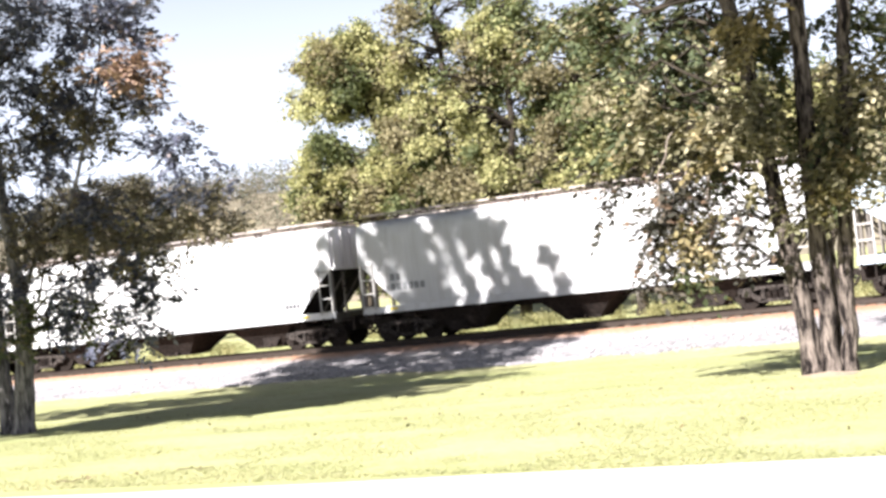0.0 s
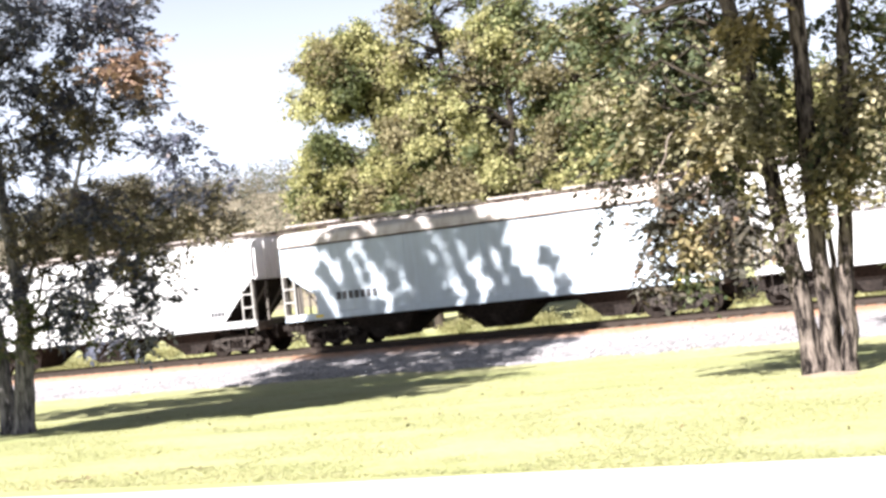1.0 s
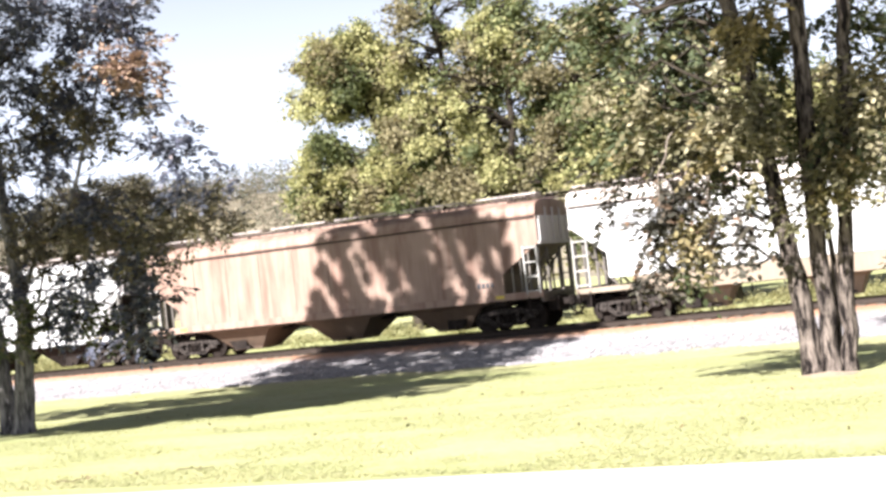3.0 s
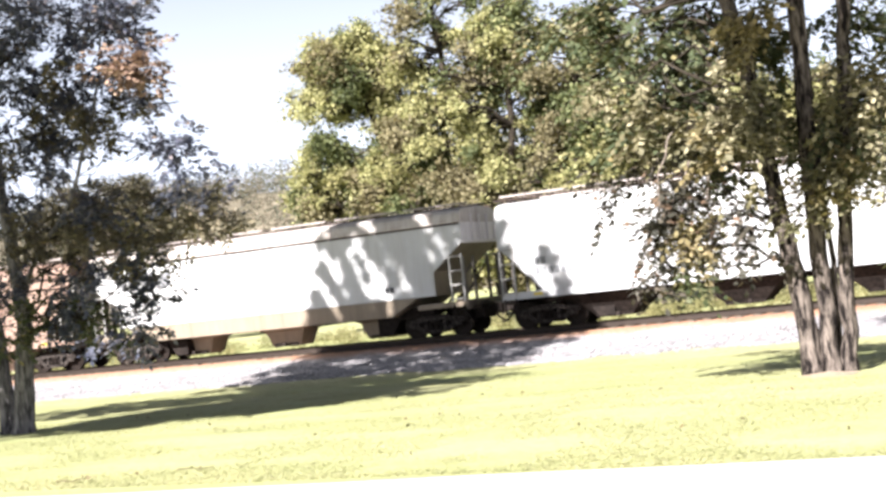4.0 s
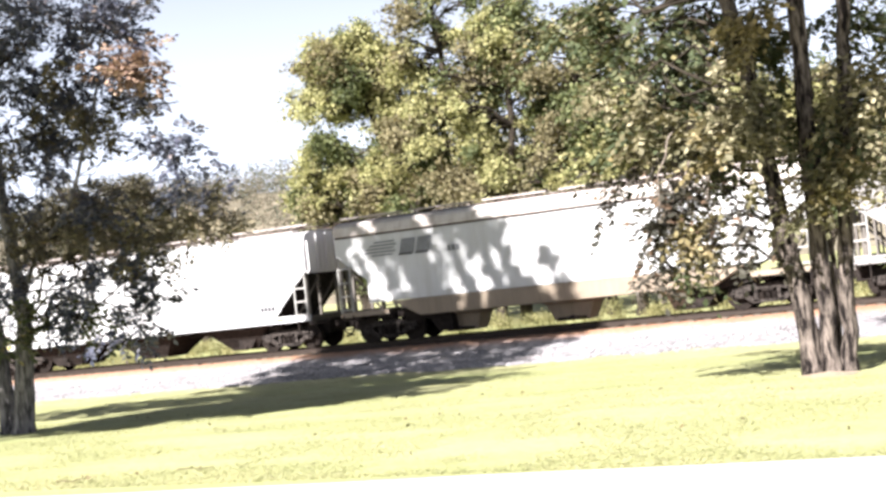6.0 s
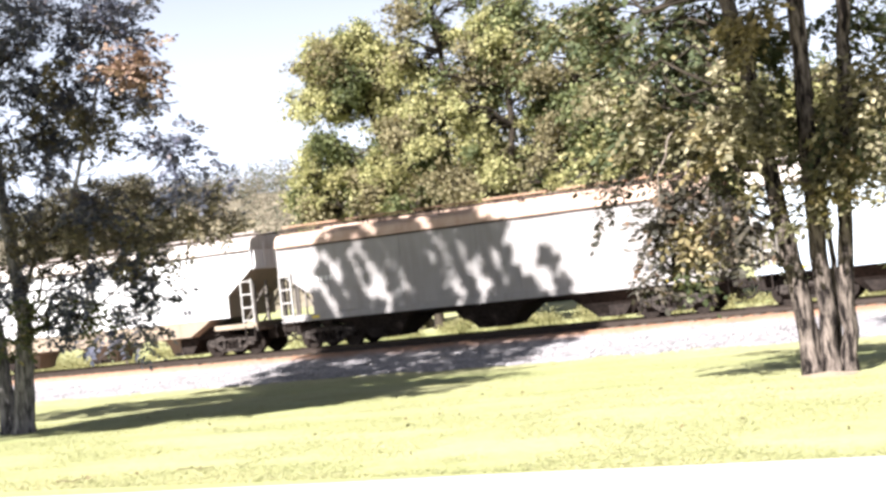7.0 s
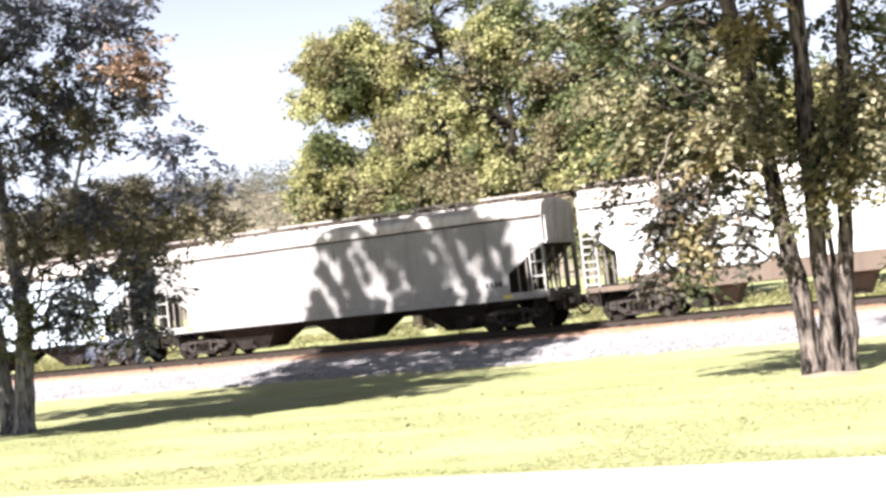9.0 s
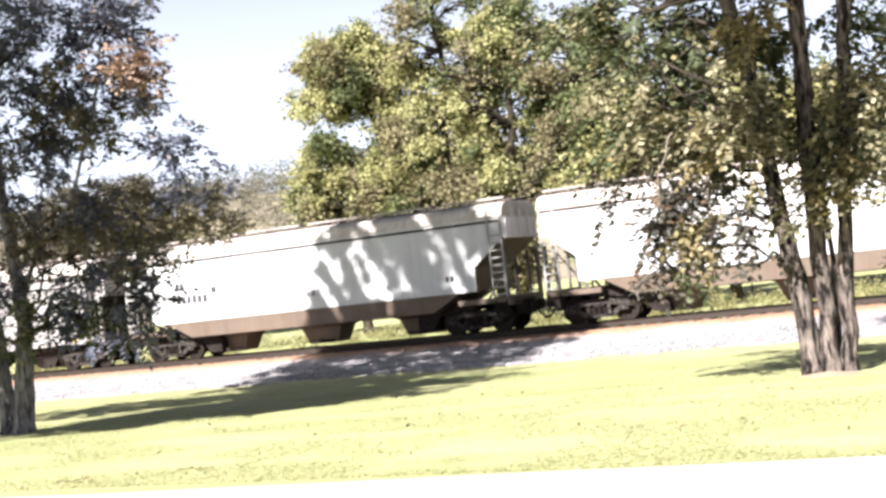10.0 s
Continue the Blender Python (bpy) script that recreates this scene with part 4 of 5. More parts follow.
def far_hill():
    rng = np.random.default_rng(9)
    xs = np.linspace(-620, 240, 60)
    ys = np.linspace(190, 420, 12)

    def hz(x, y):
        f = min(1.0, max(0.0, (y - 190) / 110.0))
        return -1.0 + 32.0 * f * f * (3 - 2 * f) + 4.0 * noise.noise((x * 0.012, y * 0.01, 2.0)) * f
    verts = [(x, y, hz(x, y)) for y in ys for x in xs]
    n = len(xs)
    k = np.arange((len(ys) - 1) * n).reshape(-1, n)[:, :-1].ravel()
    tris = np.concatenate([np.stack([k, k + 1, k + n + 1], 1), np.stack([k, k + n + 1, k + n], 1)])
    tagged(new("hill", fast_mesh("hill", np.array(verts), tris, [SCRUB])), "wooded hill in the far distance", "hill", kind="structure")
    m = 2000
    x = rng.uniform(-290, -110, m)
    y = rng.uniform(200, 330, m)
    h = rng.uniform(3.0, 9.0, m)
    z = np.array([hz(a, b) for a, b in zip(x, y)]) + h * rng.uniform(0.35, 1.0, m)
    v, t = leaf_cloud(np.stack([x, y, z], 1), np.full(m, 0.6), np.full(m, 1.5), 44, rng)
    idx = np.repeat((h > 7.6).astype(int), 44 * 2)
    tagged(new("far_woods", fast_mesh("far_woods", v, t, [LEAF_FAR, LEAF_PINE], idx)), "hazy autumn-tinted woods on the far hillside", "woods", kind="stuff")


far_hill()


def weeds():
    """Low bushes along the far foot of the embankment."""
    rng = np.random.default_rng(21)
    cents = []
    for i in range(120):
        x, y, r = -82 + 90 * (i + rng.uniform(-0.6, 0.6)) / 120, rng.uniform(56.0, 60.5), rng.uniform(0.4, 0.95)
        k = int(26 * r)
        u = rng.normal(0, 1, (k, 3))
        u /= np.linalg.norm(u, axis=1)[:, None]
        u[:, 2] = np.abs(u[:, 2]) * 0.9
        cents.append(np.array((x, y, -0.95)) + u * r)
    c = np.concatenate(cents)
    m = len(c)
    v, t = leaf_cloud(c, np.full(m, 0.1), np.full(m, 0.2), 34, rng, -0.2)
    tagged(new("weeds", fast_mesh("weeds", v, t, [LEAF_BUSH])), "rough pale green weeds beyond the track", "weeds", kind="stuff")


weeds()


def grass_blades():
    rng = np.random.default_rng(33)
    m = 130000
    y = 9.5 + 24.0 * rng.random(m) ** 1.5
    x = -y * 0.48 + (rng.random(m) - 0.5) * (y * 0.85 + 3)
    z = np.array([lawn_z(v) for v in y]) + 0.0
    h = rng.uniform(0.006, 0.015, m)
    a = rng.uniform(0, math.pi, m)
    w = rng.uniform(0.006, 0.013, m)
    p = np.stack([x, y, z], 1)
    o = np.stack([np.cos(a) * w, np.sin(a) * w, np.zeros(m)], 1)
    tip = p + np.stack([rng.normal(0, 0.03, m), rng.normal(0, 0.03, m), h], 1)
    verts = np.stack([p - o, p + o, tip], 1).reshape(-1, 3)
    tagged(new("grass", fast_mesh("grass", verts, np.arange(m * 3).reshape(-1, 3), [BLADE])), "short mown grass blades on the lawn", "grass", kind="stuff")


grass_blades()


def fallen_leaves():
    rng = np.random.default_rng(51)
    m = 48
    y = rng.uniform(9.8, 19.0, m)
    x = -y * 0.48 + (rng.random(m) - 0.5) * (y * 0.8)
    z = np.array([lawn_z(v) for v in y]) + 0.05
    v, t = leaf_cloud(np.stack([x, y, z], 1), np.full(m, 0.06), np.full(m, 0.03), 1, rng, 0.0)
    tagged(new("fallen_leaves", fast_mesh("fallen_leaves", v, t, [LITTER])), "dry brown leaves scattered on the lawn", "leaves", kind="stuff")


fallen_leaves()


def soil_patch():
    bm = bmesh.new()
    rng = random.Random(8)
    c = bm.verts.new((-3.05, 17.75, lawn_z(17.75) + 0.05))
    ring = []
    for i in range(22):
        a = 2 * math.pi * i / 22
        r = rng.uniform(0.8, 1.1)
        p = (-3.05 + 0.55 * r * math.cos(a), 17.75 + 0.55 * r * math.sin(a))
        ring.append(bm.verts.new((p[0], p[1], lawn_z(p[1]) - 0.005)))
    for i in range(22):
        bm.faces.new((c, ring[i], ring[(i + 1) % 22]))
    tagged(part("soil_patch", bm, SOIL, None), "bare tan soil around the tree foot", "soil", kind="structure")


soil_patch()


def fallen_twig(x, y, turn):
    twig = tagged(new("fallen_twig"), "dry brown twig with curled leaves lying on the lawn edge", "twig", "twigs on the lawn")
    twig.matrix_world = pose(x, y, lawn_z(y) + 0.02, 0, 0, turn)
    rng = np.random.default_rng(int(abs(x) * 100))
    v, t = tube(bend((-0.22, 0, 0.005), (0.22, 0.03, 0.012), 6, rng, 0.03), 0.007, 0.003, 5, rng)
    obj("stick", fast_mesh("stick", v, t, [LITTER]), LITTER, twig)
    v, t = leaf_cloud(np.stack([np.linspace(-0.2, 0.2, 4), np.zeros(4), np.full(4, 0.015)], 1), np.full(4, 0.05), np.full(4, 0.015), 1, rng, 0.0)
    tagged(obj("dry_leaves", fast_mesh("dry_leaves", v, t, [LITTER]), LITTER, twig), kind="stuff")


fallen_twig(-9.06, 9.86, 12)
fallen_twig(-7.9, 10.26, -6)

# ---- covered hopper cars: x along the car, z = 0 on the rail head; half: half the length over the end sills ----


def smooth_profile():
    return [(1.56, 1.12), (1.585, 1.6), (1.60, 2.3), (1.60, 3.0), (1.595, 3.5), (1.57, 3.84), (1.52, 4.08), (1.38, 4.26), (1.0, 4.37), (0.45, 4.41)]


def seam_profile():
    return [(1.57, 1.12), (1.57, 1.9), (1.57, 2.7), (1.57, 3.88)]


def deep_profile():
    return [(1.58, 1.48), (1.585, 2.1), (1.585, 2.8), (1.57, 3.96)]


PROFILES = {"smooth": smooth_profile(), "seam": seam_profile(), "deep": deep_profile()}
# end openings: width, height at the end, height at the inner edge
OPENING = {"smooth": (1.5, 2.85, 1.30), "seam": (1.4, 2.9, 1.95), "deep": (1.2, 3.25, 2.3)}
CHORD_Z = {"seam": 3.82, "deep": 3.92}
ROOF = [(1.62, 0.02), (1.635, 0.07), (1.60, 0.14), (1.55, 0.34), (1.42, 0.46), (1.05, 0.55), (0.45, 0.59)]


def hull(kind, half):
    """Side and end sheets; the lower corners are cut away above the trucks and closed by the slope sheets."""
    bm = bmesh.new()
    prof = PROFILES[kind]
    low = prof[0][1]
    cut, apex, foot = OPENING[kind]
    n = 26
    xs = sorted({round(-half + 2 * half * i / n, 3) for i in range(n + 1)} | {-half + cut, half - cut, -half + cut - 0.012, half - cut + 0.012, -half + cut * 0.5, half - cut * 0.5})
    rings = []
    for x in xs:
        d = half - abs(x)
        zb = low
        if d < cut - 0.001:
            zb = foot + (apex - foot) * (1 - d / cut)
        side = [(y, max(z, zb)) for y, z in prof]
        dish = 0.012 * math.sin(x * 2.1) if kind != "smooth" else 0.0
        ring = [bm.verts.new((x, -y - dish, z)) for y, z in side] + [bm.verts.new((x, y + dish, z)) for y, z in side[::-1]]
        rings.append(ring)
    m = len(rings[0])
    for a, b in zip(rings, rings[1:]):
        for j in range(m):
            bm.faces.new((a[j], b[j], b[(j + 1) % m], a[(j + 1) % m]))
    bm.faces.new(rings[0])
    bm.faces.new(rings[-1][::-1])
    bmesh.ops.remove_doubles(bm, verts=bm.verts, dist=0.0005)
    bmesh.ops.recalc_face_normals(bm, faces=bm.faces)
    # slopes and inner bulkheads take the dark low paint: their shade is coloured in
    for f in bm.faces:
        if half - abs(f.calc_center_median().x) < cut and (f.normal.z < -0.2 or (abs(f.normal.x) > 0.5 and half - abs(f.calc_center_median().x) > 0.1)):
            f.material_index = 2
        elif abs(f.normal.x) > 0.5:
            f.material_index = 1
    return bm


def side_seam():
    """One upright weld seam of the side sheets."""
    return box(bmesh.new(), -0.02, 0.02, -0.012, 0.012, 1.5, 3.8)


def roof_shell(kind, half):
    bm = bmesh.new()
    prof = [(y, z + CHORD_Z[kind]) for y, z in ROOF] if kind != "smooth" else [(0.62, 4.36), (0.6, 4.42), (0.45, 4.44), (0.2, 4.45)]
    rings = []
    for x in (-half - 0.02, -half * 0.5, 0, half * 0.5, half + 0.02):
        rings.append([bm.verts.new((x, -y, z)) for y, z in prof] + [bm.verts.new((x, y, z)) for y, z in prof[::-1]])
    m = len(rings[0])
    for a, b in zip(rings, rings[1:]):
        for j in range(m):
            bm.faces.new((a[j], b[j], b[(j + 1) % m], a[(j + 1) % m]))
    bm.faces.new(rings[0])
    bm.faces.new(rings[-1][::-1])
    bmesh.ops.recalc_face_normals(bm, faces=bm.faces)
    return bm


def walkway():
    """One length of grating, seen above the roof edge."""
    bm = bmesh.new()
    outline = [(-0.215, 0.225), (-0.19, 0.225), (-0.19, 0.25), (0.19, 0.25), (0.19, 0.225), (0.215, 0.225), (0.215, 0.275), (-0.215, 0.275)]
    prism(bm, outline, -1.2, 1.2)
    for v in bm.verts:
        v.co = Vector((v.co.y, v.co.x, v.co.z))
    bmesh.ops.recalc_face_normals(bm, faces=bm.faces)
    return bm


def bracket():
    bm = bmesh.new()
    box(bm, -0.025, 0.025, -0.2, 0.2, 0.2, 0.24)
    box(bm, -0.025, 0.025, -0.2, -0.16, -0.05, 0.24)
    box(bm, -0.025, 0.025, 0.16, 0.2, -0.02, 0.24)
    # dark stringers put the shade of the gap under the grating into colour
    for y in (-0.17, 0.15):
        box(bm, -1.55, 1.55, y, y + 0.02, 0.15, 0.21)
    return bm


def hatch():
    bm = bmesh.new()
    box(bm, -1.3, 1.3, -0.3, 0.3, 0.0, 0.13, 0.03)
    for x in (-0.9, -0.3, 0.3, 0.9):
        box(bm, x - 0.03, x + 0.03, -0.34, 0.34, 0.09, 0.16)
    return bm


def side_sill(kind, half):
    bm = bmesh.new()
    if kind == "deep":
        box(bm, -half, 1.95 - half, -0.05, 0.05, 1.02, 1.2, 0.012)
    else:
        box(bm, -half, half, -0.05, 0.05, 1.06, 1.30, 0.015)
        box(bm, -half, half, -0.075, -0.03, 1.06, 1.10)
    return bm


def bay(kind, outer=0):
    """One discharge hopper with its outlet gate."""
    bm = bmesh.new()
    rows = [(2.19, 1.45, 1.13), (1.8, 1.38, 1.01), (1.35, 1.25, 0.93), (0.68, 0.72, 0.28), (0.62, 0.68, 0.18)]
    if kind == "deep":
        rows = [(2.105, 1.572, 1.46), (2.1, 1.53, 0.88), (1.0, 0.8, 0.84), (0.85, 0.56, 0.74), (0.64, 0.46, 0.22), (0.6, 0.42, 0.15)]
    rings = [[bm.verts.new(p) for p in ((-a, -b, z), (a, -b, z), (a, b, z), (-a, b, z))] for a, b, z in rows]
    if outer and kind == "deep":
        for v in rings[1]:
            if v.co.x * outer > 0:
                v.co.x = outer * 1.05
    for p, q in zip(rings, rings[1:]):
        for j in range(4):
            bm.faces.new((p[j], p[(j + 1) % 4], q[(j + 1) % 4], q[j]))
    bm.faces.new(rings[0][::-1])
    bm.faces.new(rings[-1])
    bmesh.ops.recalc_face_normals(bm, faces=bm.faces)
    return bm


def gate():
    bm = bmesh.new()
    box(bm, -0.52, 0.52, -0.55, 0.55, 0.17, 0.27, 0.02)
    rod(bm, (0.2, -0.95, 0.25), (0.2, 0.95, 0.25), 0.035)
    box(bm, 0.13, 0.27, -1.0, -0.9, 0.18, 0.33)
    return bm


def end_slope(half):
    """Sloping underside of the end compartment, from the outer chute up over the truck."""
    bm = bmesh.new()
    low = 0.22
    prism(bm, [(4.3, 1.15), (4.3, low), (4.85, low), (5.2, 0.72), (half - 1.2, 1.0), (half - 1.2, 1.15)], -0.95, 0.95)
    bmesh.ops.recalc_face_normals(bm, faces=bm.faces)
    return bm


def side_post(top):
    """Slim upright in the end opening, between the side sill and the slope of the side sheet."""
    return box(bmesh.new(), -0.03, 0.03, -0.025, 0.025, 1.25, top)


def stirrup():
    """Foot loop below the side sill."""
    bm = bmesh.new()
    for x in (-0.2, 0.2):
        box(bm, x - 0.022, x + 0.022, -0.022, 0.022, 0.6, 1.1)
    box(bm, -0.22, 0.22, -0.03, 0.03, 0.58, 0.63)
    return bm


def ladder(rungs, top):
    bm = bmesh.new()
    for x in (-0.24, 0.24):
        box(bm, x - 0.028, x + 0.028, -0.03, 0.03, 1.2, top)
    for i in range(rungs):
        z = 1.3 + (min(top, 3.4) - 1.38) * i / (rungs - 1)
        box(bm, -0.24, 0.24, -0.028, 0.012, z - 0.025, z + 0.025)
    return bm


def end_frame():
    """Posts, cross bars and platform at one end."""
    bm = bmesh.new()
    box(bm, -1.25, 0.0, -1.5, 1.5, 1.04, 1.14, 0.015)
    box(bm, -0.1, 0.0, -1.55, 1.55, 0.9, 1.24, 0.02)
    for y in (-1.45, -0.62, 0.62, 1.45):
        box(bm, -0.12, -0.03, y - 0.045, y + 0.045, 1.1, 2.75)
    for y in (-0.62, 0.62):
        rod(bm, (-0.08, y, 2.6), (-1.2, y, 1.15), 0.045)
    return bm


def end_panel(low, top):
    """Ribbed upper end sheet."""
    bm = bmesh.new()
    for y in (-1.35, -0.68, 0.0, 0.68, 1.35):
        box(bm, -0.02, 0.06, y - 0.04, y + 0.04, low, top + 0.3 if abs(y) < 1 else top)
    box(bm, -0.02, 0.05, -1.5, 1.5, low - 0.04, low + 0.06)
    return bm


def brake_wheel():
    bm = bmesh.new()
    n = 16
    for i in range(n):
        a, b = 2 * math.pi * i / n, 2 * math.pi * (i + 1) / n
        rod(bm, (0.0, 0.28 * math.cos(a), 0.28 * math.sin(a)), (0.0, 0.28 * math.cos(b), 0.28 * math.sin(b)), 0.018, 4)
    for i in range(4):
        a = math.pi * i / 4
        rod(bm, (0, -0.27 * math.cos(a), -0.27 * math.sin(a)), (0, 0.27 * math.cos(a), 0.27 * math.sin(a)), 0.012, 4)
    rod(bm, (-0.15, 0, 0), (0.02, 0, 0), 0.03, 6)
    return bm


def coupler():
    bm = bmesh.new()
    box(bm, -0.1, 0.42, -0.09, 0.09, 0.72, 0.94, 0.02)
    box(bm, 0.36, 0.62, -0.16, 0.16, 0.66, 1.0, 0.04)
    box(bm, -0.3, 0.12, -0.5, 0.5, 0.52, 1.05, 0.03)
    for a, b in (((0.1, 0.3, 0.88), (0.3, 0.33, 0.48)), ((0.3, 0.33, 0.48), (0.5, 0.34, 0.34)), ((0.5, 0.34, 0.34), (0.66, 0.34, 0.33))):
        rod(bm, a, b, 0.035)
    rod(bm, (0.08, -1.3, 0.98), (0.08, 0.1, 0.98), 0.02)
    return bm


def centre_sill(half):
    bm = bmesh.new()
    box(bm, -half, half, -0.2, 0.2, 0.82, 1.12, 0.02)
    for x in (1.7 - half, half - 1.7):
        box(bm, x - 0.25, x + 0.25, -1.35, 1.35, 0.86, 1.1, 0.02)
    rod(bm, (-3.0, 0.7, 0.95), (3.0, 0.7, 0.95), 0.05)
    return bm


def sideframe():
    """Cast truck side: arched top member, tie bar, two pedestals and the spring window."""
    bm = bmesh.new()
    arch = [(-1.18, 0.50), (-1.10, 0.66), (-0.78, 0.68), (-0.42, 0.80), (0.42, 0.80), (0.78, 0.68), (1.10, 0.66), (1.18, 0.50), (0.86, 0.50), (0.40, 0.62), (-0.40, 0.62), (-0.86, 0.50)]
    prism(bm, arch, -0.08, 0.08)
    prism(bm, [(-0.92, 0.52), (-0.70, 0.52), (-0.34, 0.24), (-0.52, 0.20)], -0.07, 0.07)
    prism(bm, [(0.92, 0.52), (0.52, 0.20), (0.34, 0.24), (0.70, 0.52)], -0.07, 0.07)
    prism(bm, [(-0.52, 0.18), (-0.46, 0.28), (0.46, 0.28), (0.52, 0.18)], -0.07, 0.07)
    for x in (-0.36, 0.36):
        box(bm, x - 0.06, x + 0.06, -0.07, 0.07, 0.24, 0.66)
    for x in (-0.89, 0.89):
        box(bm, x - 0.15, x + 0.15, -0.11, 0.09, 0.36, 0.58, 0.03)
    bmesh.ops.recalc_face_normals(bm, faces=bm.faces)
    return bm


def springs():
    bm = bmesh.new()
    for x in (-0.2, 0.0, 0.2):
        for k in range(4):
            rod(bm, (x, 0, 0.28 + k * 0.06), (x, 0, 0.315 + k * 0.06), 0.085, 8)
    return bm


def bolster():
    bm = bmesh.new()
    box(bm, -0.2, 0.2, -1.05, 1.05, 0.52, 0.8, 0.03)
    box(bm, -0.7, 0.7, -0.6, 0.6, 0.2, 0.68, 0.05)
    for x in (-0.42, 0.42):
        rod(bm, (x, -0.8, 0.42), (x, 0.8, 0.42), 0.06)
    return bm


def wheelset():
    bm = bmesh.new()
    rod(bm, (0, -1.0, 0), (0, 1.0, 0), 0.075, 10)
    for s in (-1, 1):
        rod(bm, (0, s * 0.69, 0), (0, s * 0.82, 0), 0.455, 28)
        rod(bm, (0, s * 0.66, 0), (0, s * 0.69, 0), 0.48, 28)
        rod(bm, (0, s * 0.82, 0), (0, s * 0.86, 0), 0.2, 14)
        rod(bm, (0, s * 0.815, 0), (0, s * 0.825, 0), 0.4, 28, 0.36)
        for k in range(3):
            a = 2 * math.pi * k / 3
            box(bm, 0.28 * math.cos(a) - 0.03, 0.28 * math.cos(a) + 0.03, s * 0.84 - 0.012, s * 0.84 + 0.012, 0.28 * math.sin(a) - 0.03, 0.28 * math.sin(a) + 0.03)
    return bm


WHEELSETS = []


def bars(rows, x, z, w, h):
    """Rows of short upright bars in place of stencilled figures."""
    bm = bmesh.new()
    for r, n in enumerate(rows):
        for i in range(n):
            cx = x + (i + 0.5) * w / max(rows)
            box(bm, cx - 0.36 * w / max(rows), cx + 0.36 * w / max(rows), -0.006, 0.006, z - r * h * 1.45 - h / 2, z - r * h * 1.45 + h / 2)
    return bm


def slanted(x0, x1, z0, z1, lean, thick=0.006):
    """One painted shape of the road's mark, leaning forward."""
    bm = bmesh.new()
    prism(bm, [(x0, z0), (x1, z0), (x1 + lean, z1), (x0 + lean, z1)], -thick, thick)
    return bm


def painted_mark(x, z, y, car, faint):
    """Faded stripes and two plain slanted blocks where the road's mark stands."""
    if faint:
        part("painted_stripe", slanted(x + 0.4, x + 1.3, z - 0.3, z - 0.24, 0.03), BAR_ROSE, car).location.y = y
        for a, b, h in ((0.45, 1.2, 0.16), (0.25, 1.22, 0.0), (0.1, 1.15, -0.15)):
            part("painted_stripe", slanted(x + a, x + b, z + h, z + h + 0.075, 0.05), BAR, car).location.y = y
        for a, b, low in ((1.36, 1.56, -0.3), (1.62, 1.9, -0.26), (2.02, 2.62, 0.14), (2.0, 2.24, -0.06), (2.3, 2.66, -0.08), (1.98, 2.6, -0.28)):
            part("painted_block", slanted(x + a, x + b, z + low, z + (0.24 if a < 1.9 else low + 0.13), 0.14 if a < 1.9 else 0.04), BAR_FAINT, car).location.y = y
        return
    for k, (a, b) in enumerate(((0.42, 1.22), (0.22, 1.3), (0.05, 1.18), (0.0, 1.25), (0.25, 1.12))):
        h = z + 0.2 - k * 0.115
        part("painted_stripe", slanted(x + a, x + b, h, h + 0.06, 0.06), BAR_PALE, car).location.y = y
    for a, b in ((1.42, 1.98), (2.08, 2.6)):
        part("painted_block", slanted(x + a, x + b, z - 0.28, z + 0.26, 0.14), BAR_PALE, car).location.y = y
        part("painted_edge", slanted(x + a - 0.03, x + b - 0.06, z - 0.32, z - 0.24, 0.02, 0.009), BAR, car).location.y = y


